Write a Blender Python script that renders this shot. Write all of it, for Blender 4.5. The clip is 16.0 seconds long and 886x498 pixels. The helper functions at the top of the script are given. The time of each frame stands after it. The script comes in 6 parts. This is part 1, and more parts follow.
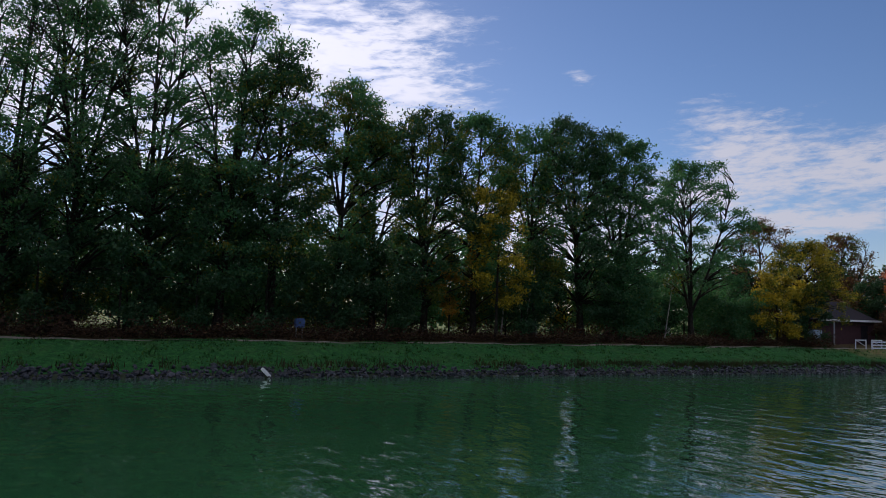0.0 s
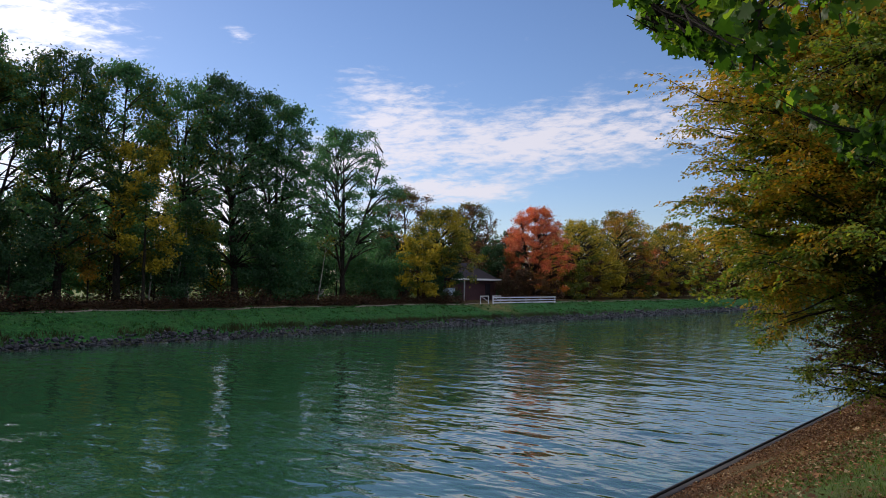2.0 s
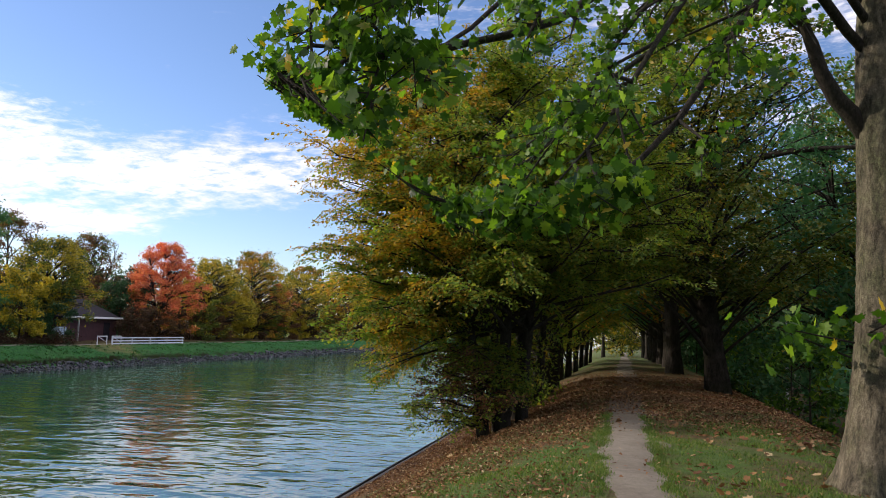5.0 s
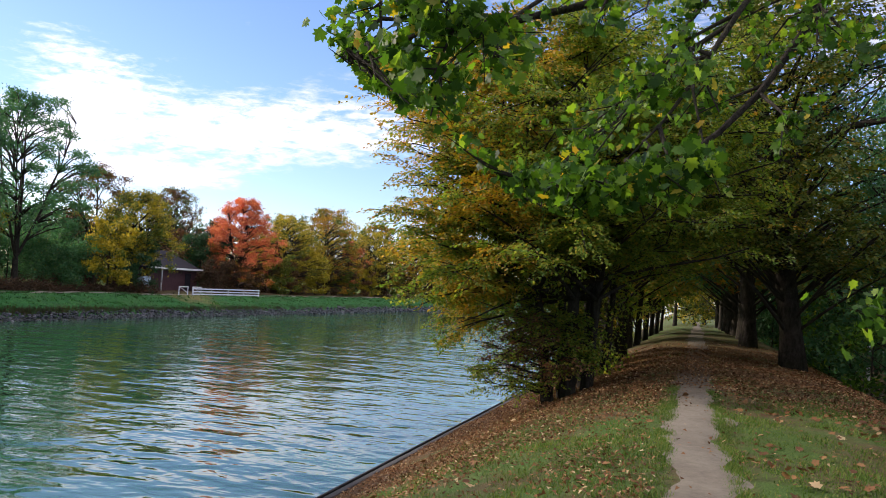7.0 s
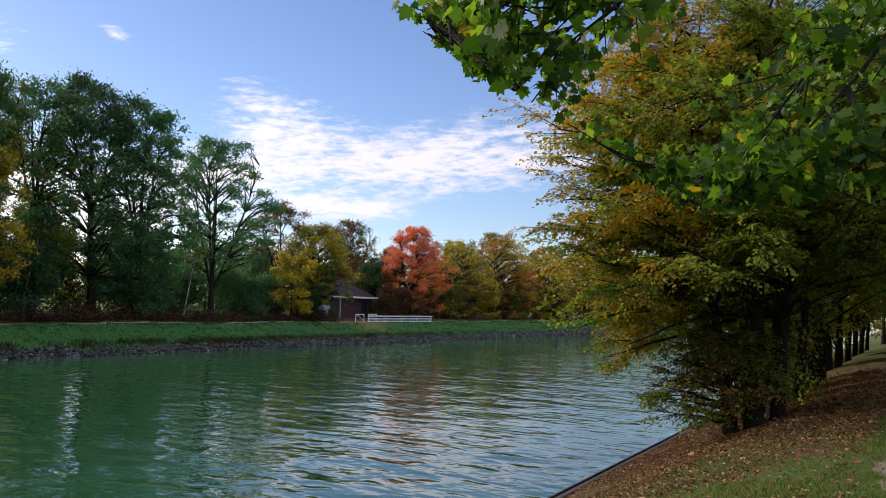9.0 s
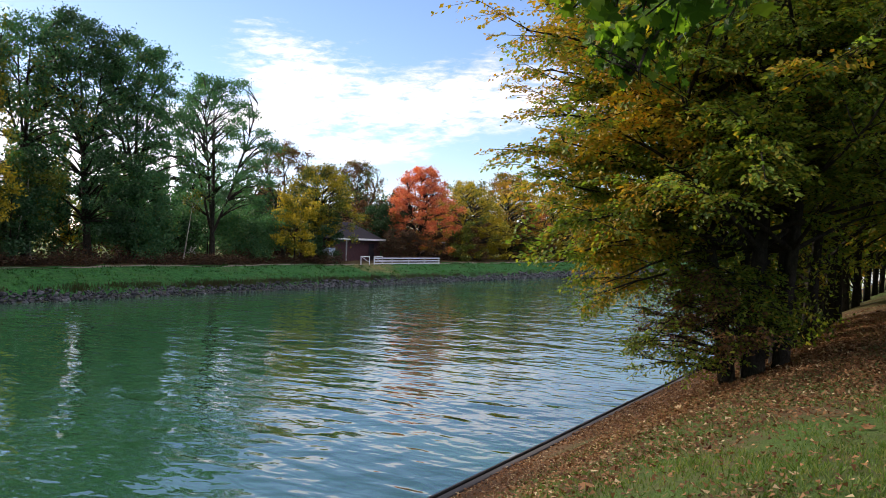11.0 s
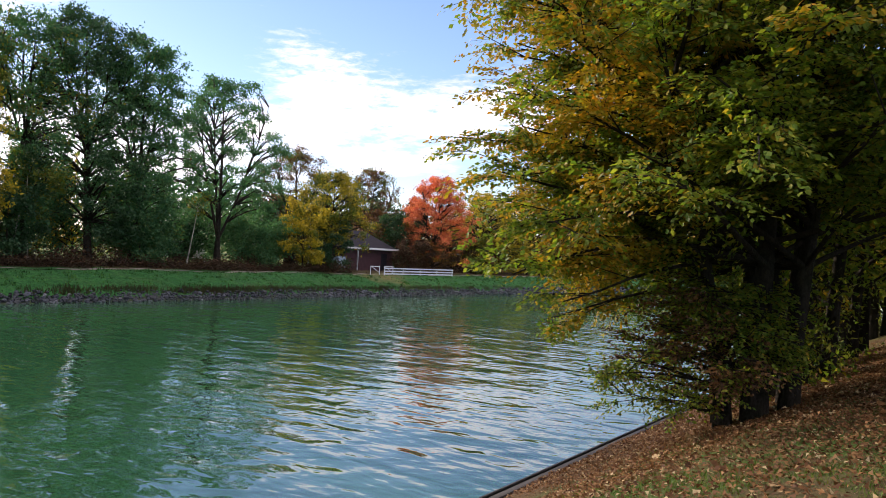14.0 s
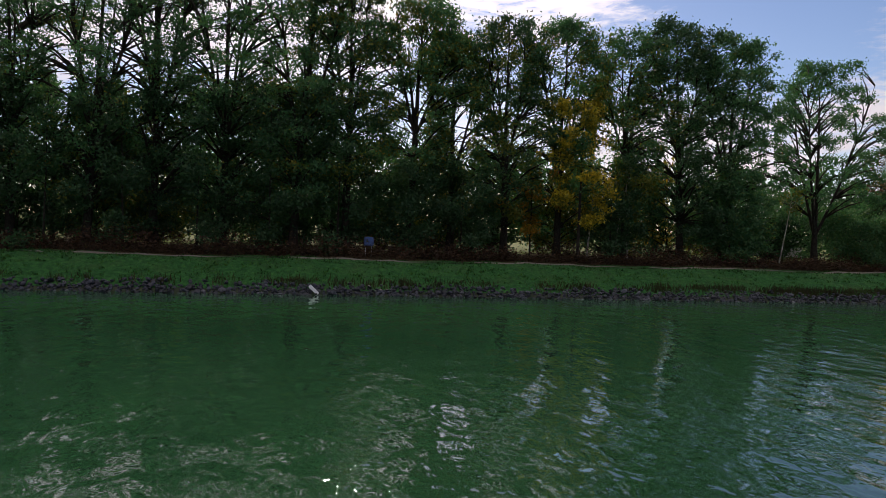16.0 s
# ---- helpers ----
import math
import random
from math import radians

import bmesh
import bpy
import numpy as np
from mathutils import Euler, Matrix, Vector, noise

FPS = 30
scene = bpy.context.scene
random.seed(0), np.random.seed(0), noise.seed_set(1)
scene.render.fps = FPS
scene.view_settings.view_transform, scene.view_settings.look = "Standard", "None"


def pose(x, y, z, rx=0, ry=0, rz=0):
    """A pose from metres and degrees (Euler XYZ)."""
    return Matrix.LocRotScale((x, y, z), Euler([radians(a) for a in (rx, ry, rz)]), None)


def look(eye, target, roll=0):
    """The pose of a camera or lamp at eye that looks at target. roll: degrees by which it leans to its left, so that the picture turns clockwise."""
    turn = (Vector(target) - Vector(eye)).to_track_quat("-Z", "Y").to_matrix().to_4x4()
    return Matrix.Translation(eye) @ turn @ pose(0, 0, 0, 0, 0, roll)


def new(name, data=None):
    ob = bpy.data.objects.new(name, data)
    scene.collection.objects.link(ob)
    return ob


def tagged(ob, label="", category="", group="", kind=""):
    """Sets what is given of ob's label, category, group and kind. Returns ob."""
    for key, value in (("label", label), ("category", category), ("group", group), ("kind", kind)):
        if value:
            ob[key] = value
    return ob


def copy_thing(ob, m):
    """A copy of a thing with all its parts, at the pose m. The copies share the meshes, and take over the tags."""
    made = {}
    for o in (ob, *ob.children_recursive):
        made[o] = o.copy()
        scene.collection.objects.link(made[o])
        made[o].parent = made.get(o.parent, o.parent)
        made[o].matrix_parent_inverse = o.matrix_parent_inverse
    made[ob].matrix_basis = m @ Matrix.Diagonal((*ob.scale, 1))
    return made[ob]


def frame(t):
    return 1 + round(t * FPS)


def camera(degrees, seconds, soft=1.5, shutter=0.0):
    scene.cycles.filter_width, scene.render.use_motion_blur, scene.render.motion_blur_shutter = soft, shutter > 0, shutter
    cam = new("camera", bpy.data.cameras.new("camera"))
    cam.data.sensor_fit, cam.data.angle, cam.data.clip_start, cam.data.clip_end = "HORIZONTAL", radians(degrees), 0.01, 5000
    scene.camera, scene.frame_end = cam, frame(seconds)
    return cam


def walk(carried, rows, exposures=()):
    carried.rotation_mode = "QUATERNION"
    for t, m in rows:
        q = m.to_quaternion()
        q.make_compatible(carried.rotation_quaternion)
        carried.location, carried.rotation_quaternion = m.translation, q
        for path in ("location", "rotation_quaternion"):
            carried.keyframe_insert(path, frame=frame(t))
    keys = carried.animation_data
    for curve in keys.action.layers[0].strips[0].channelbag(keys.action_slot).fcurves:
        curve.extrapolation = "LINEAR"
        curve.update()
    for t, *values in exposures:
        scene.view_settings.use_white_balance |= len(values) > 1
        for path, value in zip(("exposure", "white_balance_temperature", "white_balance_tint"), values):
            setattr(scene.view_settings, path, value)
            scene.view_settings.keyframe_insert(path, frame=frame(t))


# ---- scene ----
cam = camera(60.5, 16.0, 0.9)
PATH = [
    (0, (-0.733, -0.475, 3.729), (-2.547, 0.352, 3.894), 1.8),
    (0.5, (-0.671, -0.455, 3.747), (-2.367, 0.597, 3.886), 1.5),
    (1, (-0.436, -0.444, 3.741), (-2.001, 0.798, 3.847), 1.3),
    (1.5, (-0.411, -0.491, 3.719), (-1.824, 0.921, 3.807), 0.9),
    (2, (-0.433, -0.477, 3.728), (-1.718, 1.054, 3.816), 0.8),
    (2.5, (-0.424, -0.54, 3.705), (-1.589, 1.084, 3.776), 1.3),
    (3, (-0.438, -0.534, 3.712), (-1.451, 1.189, 3.768), 1.5),
    (3.5, (-0.364, -0.607, 3.677), (-1.212, 1.201, 3.783), 1.8),
    (4, (-0.289, -0.627, 3.655), (-0.946, 1.252, 3.851), 2.3),
    (4.2, (-0.294, -0.588, 3.666), (-0.873, 1.313, 3.889), 1.8),
    (6.3, (-0.102, -0.891, 3.831), (-0.507, 1.064, 3.943), 1.2),
    (6.5, (-0.142, -0.821, 3.835), (-0.613, 1.121, 3.917), 1.6),
    (7, (-0.186, -0.705, 3.829), (-0.812, 1.192, 3.932), 3.6),
    (7.5, (-0.214, -0.494, 3.842), (-1.011, 1.33, 4.038), 5.9),
    (8, (-0.218, -0.298, 3.828), (-1.159, 1.453, 4.053), 5.0),
    (8.5, (-0.219, -0.072, 3.83), (-1.196, 1.662, 4.026), 2.2),
    (9, (-0.207, 0.154, 3.826), (-1.241, 1.861, 3.968), 2.0),
    (9.2, (-0.215, 0.242, 3.825), (-1.261, 1.942, 3.954), 1.9),
    (11.3, (-0.27, 2.631, 3.69), (-1.34, 4.32, 3.645), 1.3),
    (11.5, (-0.265, 2.807, 3.683), (-1.325, 4.502, 3.615), 0.9),
    (12, (-0.265, 3.21, 3.666), (-1.324, 4.905, 3.571), 0.5),
    (12.5, (-0.313, 3.627, 3.69), (-1.343, 5.339, 3.592), 0.2),
    (13, (-0.34, 4.005, 3.676), (-1.425, 5.683, 3.607), 0.8),
    (13.5, (-0.388, 4.399, 3.683), (-1.501, 6.06, 3.652), 2.1),
    (14, (-0.38, 4.771, 3.652), (-1.507, 6.423, 3.673), 3.1),
    (14.5, (-0.404, 5.088, 3.659), (-1.636, 6.661, 3.733), 5.3),
    (15, (-0.492, 5.381, 3.686), (-1.93, 6.77, 3.763), 6.1),
    (15.5, (-0.572, 5.648, 3.691), (-2.317, 6.625, 3.697), 5.1),
    (16, (-0.508, 5.878, 3.861), (-2.459, 6.311, 3.802), 2.1),
]
EXPOSURES = ((0.0, -0.6, 5850, 14), (1.0, -0.12, 6050, 14), (1.5, -0.1, 6100, 14), (3.5, 0.2, 6250, 14), (4.2, 0.35, 6300, 14), (6.5, 0.85, 6350, 14), (7.0, 0.8, 6350, 15), (7.5, 0.6, 6350, 15), (9.0, 0.3, 6400, 15), (11.5, 0.82, 6500, 16),
             (13.0, 0.88, 6550, 17), (14.5, 0.7, 6700, 18), (15.5, 0.0, 6850, 19), (16.0, -0.24, 6700, 18))
walk(cam, [(t, look(eye, target, roll)) for t, eye, target, roll in PATH], EXPOSURES)

# ---------------------------------------------------------------- world and sun
SUN_AZ, SUN_EL = 84.0, 22.0          # degrees left of the canal's direction, and above the horizon


def build_world():
    w = bpy.data.worlds.new("world")
    scene.world = w
    w.use_nodes = True
    nt = w.node_tree
    nt.nodes.clear()
    N, L = nt.nodes.new, nt.links.new

    def mth(op, a, b=None, c=None, clamp=False):
        n = N("ShaderNodeMath")
        n.operation, n.use_clamp = op, clamp
        for k, v in enumerate((a, b, c)):
            if v is None:
                continue
            if isinstance(v, (int, float)):
                n.inputs[k].default_value = v
            else:
                L(v, n.inputs[k])
        return n.outputs[0]

    sky = N("ShaderNodeTexSky")
    sky.sky_type, sky.sun_disc = "NISHITA", False
    sky.sun_elevation, sky.sun_rotation = radians(SUN_EL), radians(360 - SUN_AZ)
    sky.air_density, sky.dust_density, sky.ozone_density = 1.0, 0.15, 4.5
    co = N("ShaderNodeTexCoord")
    sep = N("ShaderNodeSeparateXYZ")
    L(co.outputs["Generated"], sep.inputs[0])
    az = mth("MULTIPLY", mth("ARCTAN2", mth("MULTIPLY", sep.outputs[0], -1.0), sep.outputs[1]), 180 / math.pi)
    el = mth("MULTIPLY", mth("ARCSINE", sep.outputs[2]), 180 / math.pi)

    def bank(a0, e0, ra, re, slope, height):
        # a soft elongated bank of cloud; slope tips it along the azimuth
        da = mth("SUBTRACT", az, a0)
        de = mth("SUBTRACT", mth("SUBTRACT", el, e0), mth("MULTIPLY", da, slope))
        q = mth("ADD", mth("POWER", mth("ABSOLUTE", mth("DIVIDE", da, ra)), 2.0), mth("POWER", mth("ABSOLUTE", mth("DIVIDE", de, re)), 2.0))
        return mth("MULTIPLY", mth("EXPONENT", mth("MULTIPLY", q, -1.0)), height)

    # the banks at -40, 180 and -150 are unseen, added as fill light
    cover = None
    for b in ((84, 19, 15, 8.5, 0.0, 0.62), (69, 17.0, 7, 4.5, 0.0, 0.42), (31, 10.7, 22, 2.5, -0.10, 0.64), (44, 13.6, 5.5, 2.8, 0.1, 0.42),
              (38.5, 6.9, 4.5, 0.9, 0.0, 0.55), (55.5, 17.6, 1.2, 0.9, 0.3, 0.3), (60, 5.0, 17, 5.0, 0.0, 0.7), (110, 16, 22, 12, 0.0, 0.6), (-40, 25, 60, 16, 0.0, 0.65), (180, 26, 62, 20, 0.0, 0.9), (-150, 28, 50, 20, 0.0, 0.8)):
        v = bank(*b)
        cover = v if cover is None else mth("ADD", cover, v)
    high = N("ShaderNodeMapRange")                          # unseen overhead cloud, added as fill light
    high.inputs["From Min"].default_value, high.inputs["From Max"].default_value = 27.0, 48.0
    high.inputs["To Min"].default_value, high.inputs["To Max"].default_value = 0.0, 0.85
    L(el, high.inputs["Value"])
    cover = mth("ADD", cover, high.outputs[0])
    vec = N("ShaderNodeCombineXYZ")
    L(mth("MULTIPLY", mth("ADD", az, mth("MULTIPLY", el, 0.6)), 0.10), vec.inputs[0])
    L(mth("MULTIPLY", el, 0.34), vec.inputs[1])

    def nz(scale, detail, rough, dist):
        n = N("ShaderNodeTexNoise")
        n.inputs["Scale"].default_value, n.inputs["Detail"].default_value = scale, detail
        n.inputs["Roughness"].default_value, n.inputs["Distortion"].default_value = rough, dist
        L(vec.outputs[0], n.inputs["Vector"])
        return n.outputs["Fac"]

    fine = mth("ADD", mth("MULTIPLY", nz(2.6, 4.0, 0.5, 0.5), 0.5), mth("MULTIPLY", nz(7.0, 5.0, 0.65, 0.3), 0.6))
    broad = nz(0.9, 3.0, 0.5, 0.3)
    swing = mth("ADD", mth("MULTIPLY", cover, 2.2), 0.55)
    body = mth("ADD", cover, mth("MULTIPLY", swing, mth("ADD", mth("SUBTRACT", fine, 0.55), mth("MULTIPLY", mth("SUBTRACT", broad, 0.5), 0.45))))
    mask = N("ShaderNodeMapRange")
    mask.interpolation_type = "SMOOTHSTEP"
    mask.inputs["From Min"].default_value, mask.inputs["From Max"].default_value = 0.24, 0.80
    L(body, mask.inputs["Value"])
    m = mth("MULTIPLY", mask.outputs[0], 0.86)
    # clouds are brighter towards the sun; the overhead term brightens the unseen fill cloud
    near = bank(SUN_AZ - 4, 19, 26, 14, 0.0, 1.0)
    lum = mth("ADD", mth("ADD", 7.2, mth("MULTIPLY", near, 6.5)), mth("MULTIPLY", high.outputs[0], 3.5))
    tint = N("ShaderNodeVectorMath")
    tint.operation = "SCALE"
    tint.inputs[0].default_value = (1.0, 0.94, 0.95)
    L(lum, tint.inputs["Scale"])
    mix = N("ShaderNodeMix")
    mix.data_type = "RGBA"
    L(m, mix.inputs["Factor"])
    deep = N("ShaderNodeVectorMath")                        # sky colour tinted a little violet
    deep.operation = "MULTIPLY"
    deep.inputs[1].default_value = (1.10, 0.975, 0.975)
    L(sky.outputs[0], deep.inputs[0])
    L(deep.outputs[0], mix.inputs["A"])
    L(tint.outputs[0], mix.inputs["B"])
    bg = N("ShaderNodeBackground")
    bg.inputs["Strength"].default_value = 0.12
    L(mix.outputs["Result"], bg.inputs["Color"])
    out = N("ShaderNodeOutputWorld")
    L(bg.outputs[0], out.inputs[0])


build_world()
sun = new("sun", bpy.data.lights.new("sun", "SUN"))
sun.data.energy, sun.data.angle, sun.data.color = 3.3, radians(1.5), (1.0, 0.86, 0.68)
sd = Vector((-math.sin(radians(SUN_AZ)) * math.cos(radians(SUN_EL)), math.cos(radians(SUN_AZ)) * math.cos(radians(SUN_EL)), math.sin(radians(SUN_EL))))
sun.matrix_world = look(sd * 100, (0, 0, 0))


# ---------------------------------------------------------------- materials
class Mat:
    """A node material under construction."""

    def __init__(self, name):
        self.m = bpy.data.materials.new(name)
        self.m.use_nodes = True
        self.nt = self.m.node_tree
        self.nt.nodes.clear()
        self.out = self.node("ShaderNodeOutputMaterial")

    def node(self, kind, **inputs):
        n = self.nt.nodes.new(kind)
        for k, v in inputs.items():
            self.put(v, n.inputs[k.replace("_", " ")])
        return n

    def put(self, v, socket):
        if hasattr(v, "is_output"):
            self.nt.links.new(v, socket)
        else:
            socket.default_value = v

    def noise(self, scale, detail=4.0, rough=0.55, stretch=(1, 1, 1), dist=0.0, space="Object"):
        co = self.node("ShaderNodeTexCoord")
        mp = self.node("ShaderNodeMapping", Scale=stretch, Vector=co.outputs[space])
        return self.node("ShaderNodeTexNoise", Vector=mp.outputs[0], Scale=scale, Detail=detail, Roughness=rough, Distortion=dist).outputs["Fac"]

    def ramp(self, fac, stops):
        n = self.node("ShaderNodeValToRGB", Fac=fac)
        e = n.color_ramp.elements
        while len(e) < len(stops):
            e.new(0.5)
        for s, (p, c) in zip(e, stops):
            s.position, s.color = p, (*c, 1)
        return n.outputs["Color"]

    def mix(self, fac, a, b, blend="MIX"):
        n = self.node("ShaderNodeMix")
        n.data_type, n.blend_type = "RGBA", blend
        for v, s in ((fac, n.inputs["Factor"]), (a, n.inputs["A"]), (b, n.inputs["B"])):
            self.put((*v, 1) if isinstance(v, tuple) else v, s)
        return n.outputs["Result"]

    def math(self, op, a, b=0.0):
        n = self.node("ShaderNodeMath")
        n.operation = op
        self.put(a, n.inputs[0])
        self.put(b, n.inputs[1])
        return n.outputs[0]

    def bump(self, height, strength=0.5, distance=0.05):
        return self.node("ShaderNodeBump", Height=height, Strength=strength, Distance=distance).outputs[0]

    def surface(self, color, rough=0.8, normal=None, metal=0.0, spec=0.5, ior=1.5):
        b = self.node("ShaderNodeBsdfPrincipled", Roughness=rough, Metallic=metal, IOR=ior)
        b.inputs["Specular IOR Level"].default_value = spec
        self.put((*color, 1) if isinstance(color, tuple) else color, b.inputs["Base Color"])
        if normal is not None:
            self.put(normal, b.inputs["Normal"])
        self.nt.links.new(b.outputs[0], self.out.inputs["Surface"])
        return self.m


def leaf_mat(name, stops, through_tint=(1.25, 1.3, 0.5), share=0.38, rough=0.5):
    """Thin leaves: colour by leaf, light passing through."""
    k = Mat(name)
    g = k.node("ShaderNodeNewGeometry")
    col = k.ramp(g.outputs["Random Per Island"], stops)
    patch = k.noise(0.45, 2.0, 0.5)
    col = k.mix(1.0, col, k.ramp(patch, ((0.3, (0.7, 0.72, 0.7)), (0.7, (1.2, 1.16, 1.05)))), "MULTIPLY")
    b = k.node("ShaderNodeBsdfPrincipled", Roughness=rough)
    b.inputs["Specular IOR Level"].default_value = 0.22
    k.put(col, b.inputs["Base Color"])
    t = k.node("ShaderNodeBsdfTranslucent")
    k.put(k.mix(1.0, col, through_tint, "MULTIPLY"), t.inputs["Color"])
    s = k.node("ShaderNodeMixShader", Fac=share)
    k.put(b.outputs[0], s.inputs[1])
    k.put(t.outputs[0], s.inputs[2])
    k.nt.links.new(s.outputs[0], k.out.inputs["Surface"])
    return k.m


def bark_mat(name, dark, light, scale=9.0):
    """Fissured bark with greenish and pale patches."""
    k = Mat(name)
    f = k.noise(scale, 8, 0.7, (1, 1, 0.45))
    fine = k.noise(scale * 4, 5, 0.7, (1, 1, 0.6))
    g = k.noise(1.6, 4, 0.6)
    col = k.ramp(f, ((0.36, dark), (0.52, tuple((a + b) / 2 for a, b in zip(dark, light))), (0.66, light)))
    col = k.mix(k.ramp(g, ((0.45, (0, 0, 0)), (0.68, (0.7, 0.7, 0.7)))), col, k.ramp(fine, ((0.3, dark), (0.7, (light[0] * 0.72, light[1] * 0.95, light[2] * 0.6)))))
    col = k.mix(0.55, col, k.ramp(fine, ((0.3, (0.35, 0.35, 0.35)), (0.7, (1.5, 1.5, 1.5)))), "MULTIPLY")
    return k.surface(col, 0.92, k.bump(k.math("ADD", f, k.math("MULTIPLY", fine, 0.4)), 1.0, 0.06), spec=0.15)


M_GREEN = leaf_mat("leaf_green", ((0.0, (0.042, 0.118, 0.060)), (0.5, (0.060, 0.166, 0.080)), (0.94, (0.092, 0.185, 0.072)), (1.0, (0.13, 0.165, 0.055))), (1.05, 1.25, 0.8), share=0.46)
M_DARK = leaf_mat("leaf_dark", ((0.0, (0.024, 0.064, 0.032)), (0.6, (0.036, 0.098, 0.046)), (1.0, (0.055, 0.10, 0.042))), (1.05, 1.25, 0.8))
M_OLIVE = leaf_mat("leaf_olive", ((0.0, (0.05, 0.09, 0.02)), (0.5, (0.10, 0.14, 0.027)), (0.85, (0.175, 0.18, 0.03)), (1.0, (0.22, 0.16, 0.025))))
M_YELLOW = leaf_mat("leaf_yellow", ((0.0, (0.20, 0.19, 0.022)), (0.45, (0.39, 0.34, 0.028)), (0.8, (0.52, 0.40, 0.034)), (1.0, (0.15, 0.17, 0.025))), (1.3, 1.15, 0.5))
M_ORANGE = leaf_mat("leaf_orange", ((0.0, (0.13, 0.125, 0.018)), (0.35, (0.27, 0.20, 0.022)), (0.75, (0.38, 0.21, 0.022)), (1.0, (0.38, 0.17, 0.03))), (1.3, 1.05, 0.5))
M_RED = leaf_mat("leaf_red", ((0.0, (0.44, 0.085, 0.05)), (0.5, (0.64, 0.17, 0.08)), (0.85, (0.72, 0.27, 0.11)), (1.0, (0.66, 0.34, 0.11))), (1.2, 1.0, 0.7))
M_RUST = leaf_mat("leaf_rust", ((0.0, (0.05, 0.03, 0.018)), (0.5, (0.12, 0.065, 0.03)), (1.0, (0.2, 0.11, 0.04))), (1.2, 1.0, 0.7), 0.25)
M_MAPLE = leaf_mat("leaf_maple", ((0.0, (0.016, 0.05, 0.012)), (0.45, (0.040, 0.105, 0.018)), (0.8, (0.095, 0.20, 0.028)), (0.96, (0.17, 0.28, 0.04)), (1.0, (0.36, 0.25, 0.03))), (1.45, 1.4, 0.4), 0.56, 0.5)
M_BRAMBLE = leaf_mat("leaf_bramble", ((0.0, (0.03, 0.02, 0.016)), (0.55, (0.07, 0.042, 0.03)), (0.85, (0.10, 0.055, 0.03)), (1.0, (0.05, 0.07, 0.025))), (1.1, 1.0, 0.7), 0.3, 0.9)
M_BARK = bark_mat("bark_dark", (0.014, 0.012, 0.010), (0.052, 0.044, 0.036))
M_BARK2 = bark_mat("bark_grey", (0.03, 0.027, 0.02), (0.19, 0.165, 0.12), 7.0)
M_BIRCH = bark_mat("bark_birch", (0.12, 0.11, 0.10), (0.6, 0.58, 0.54), 3.0)


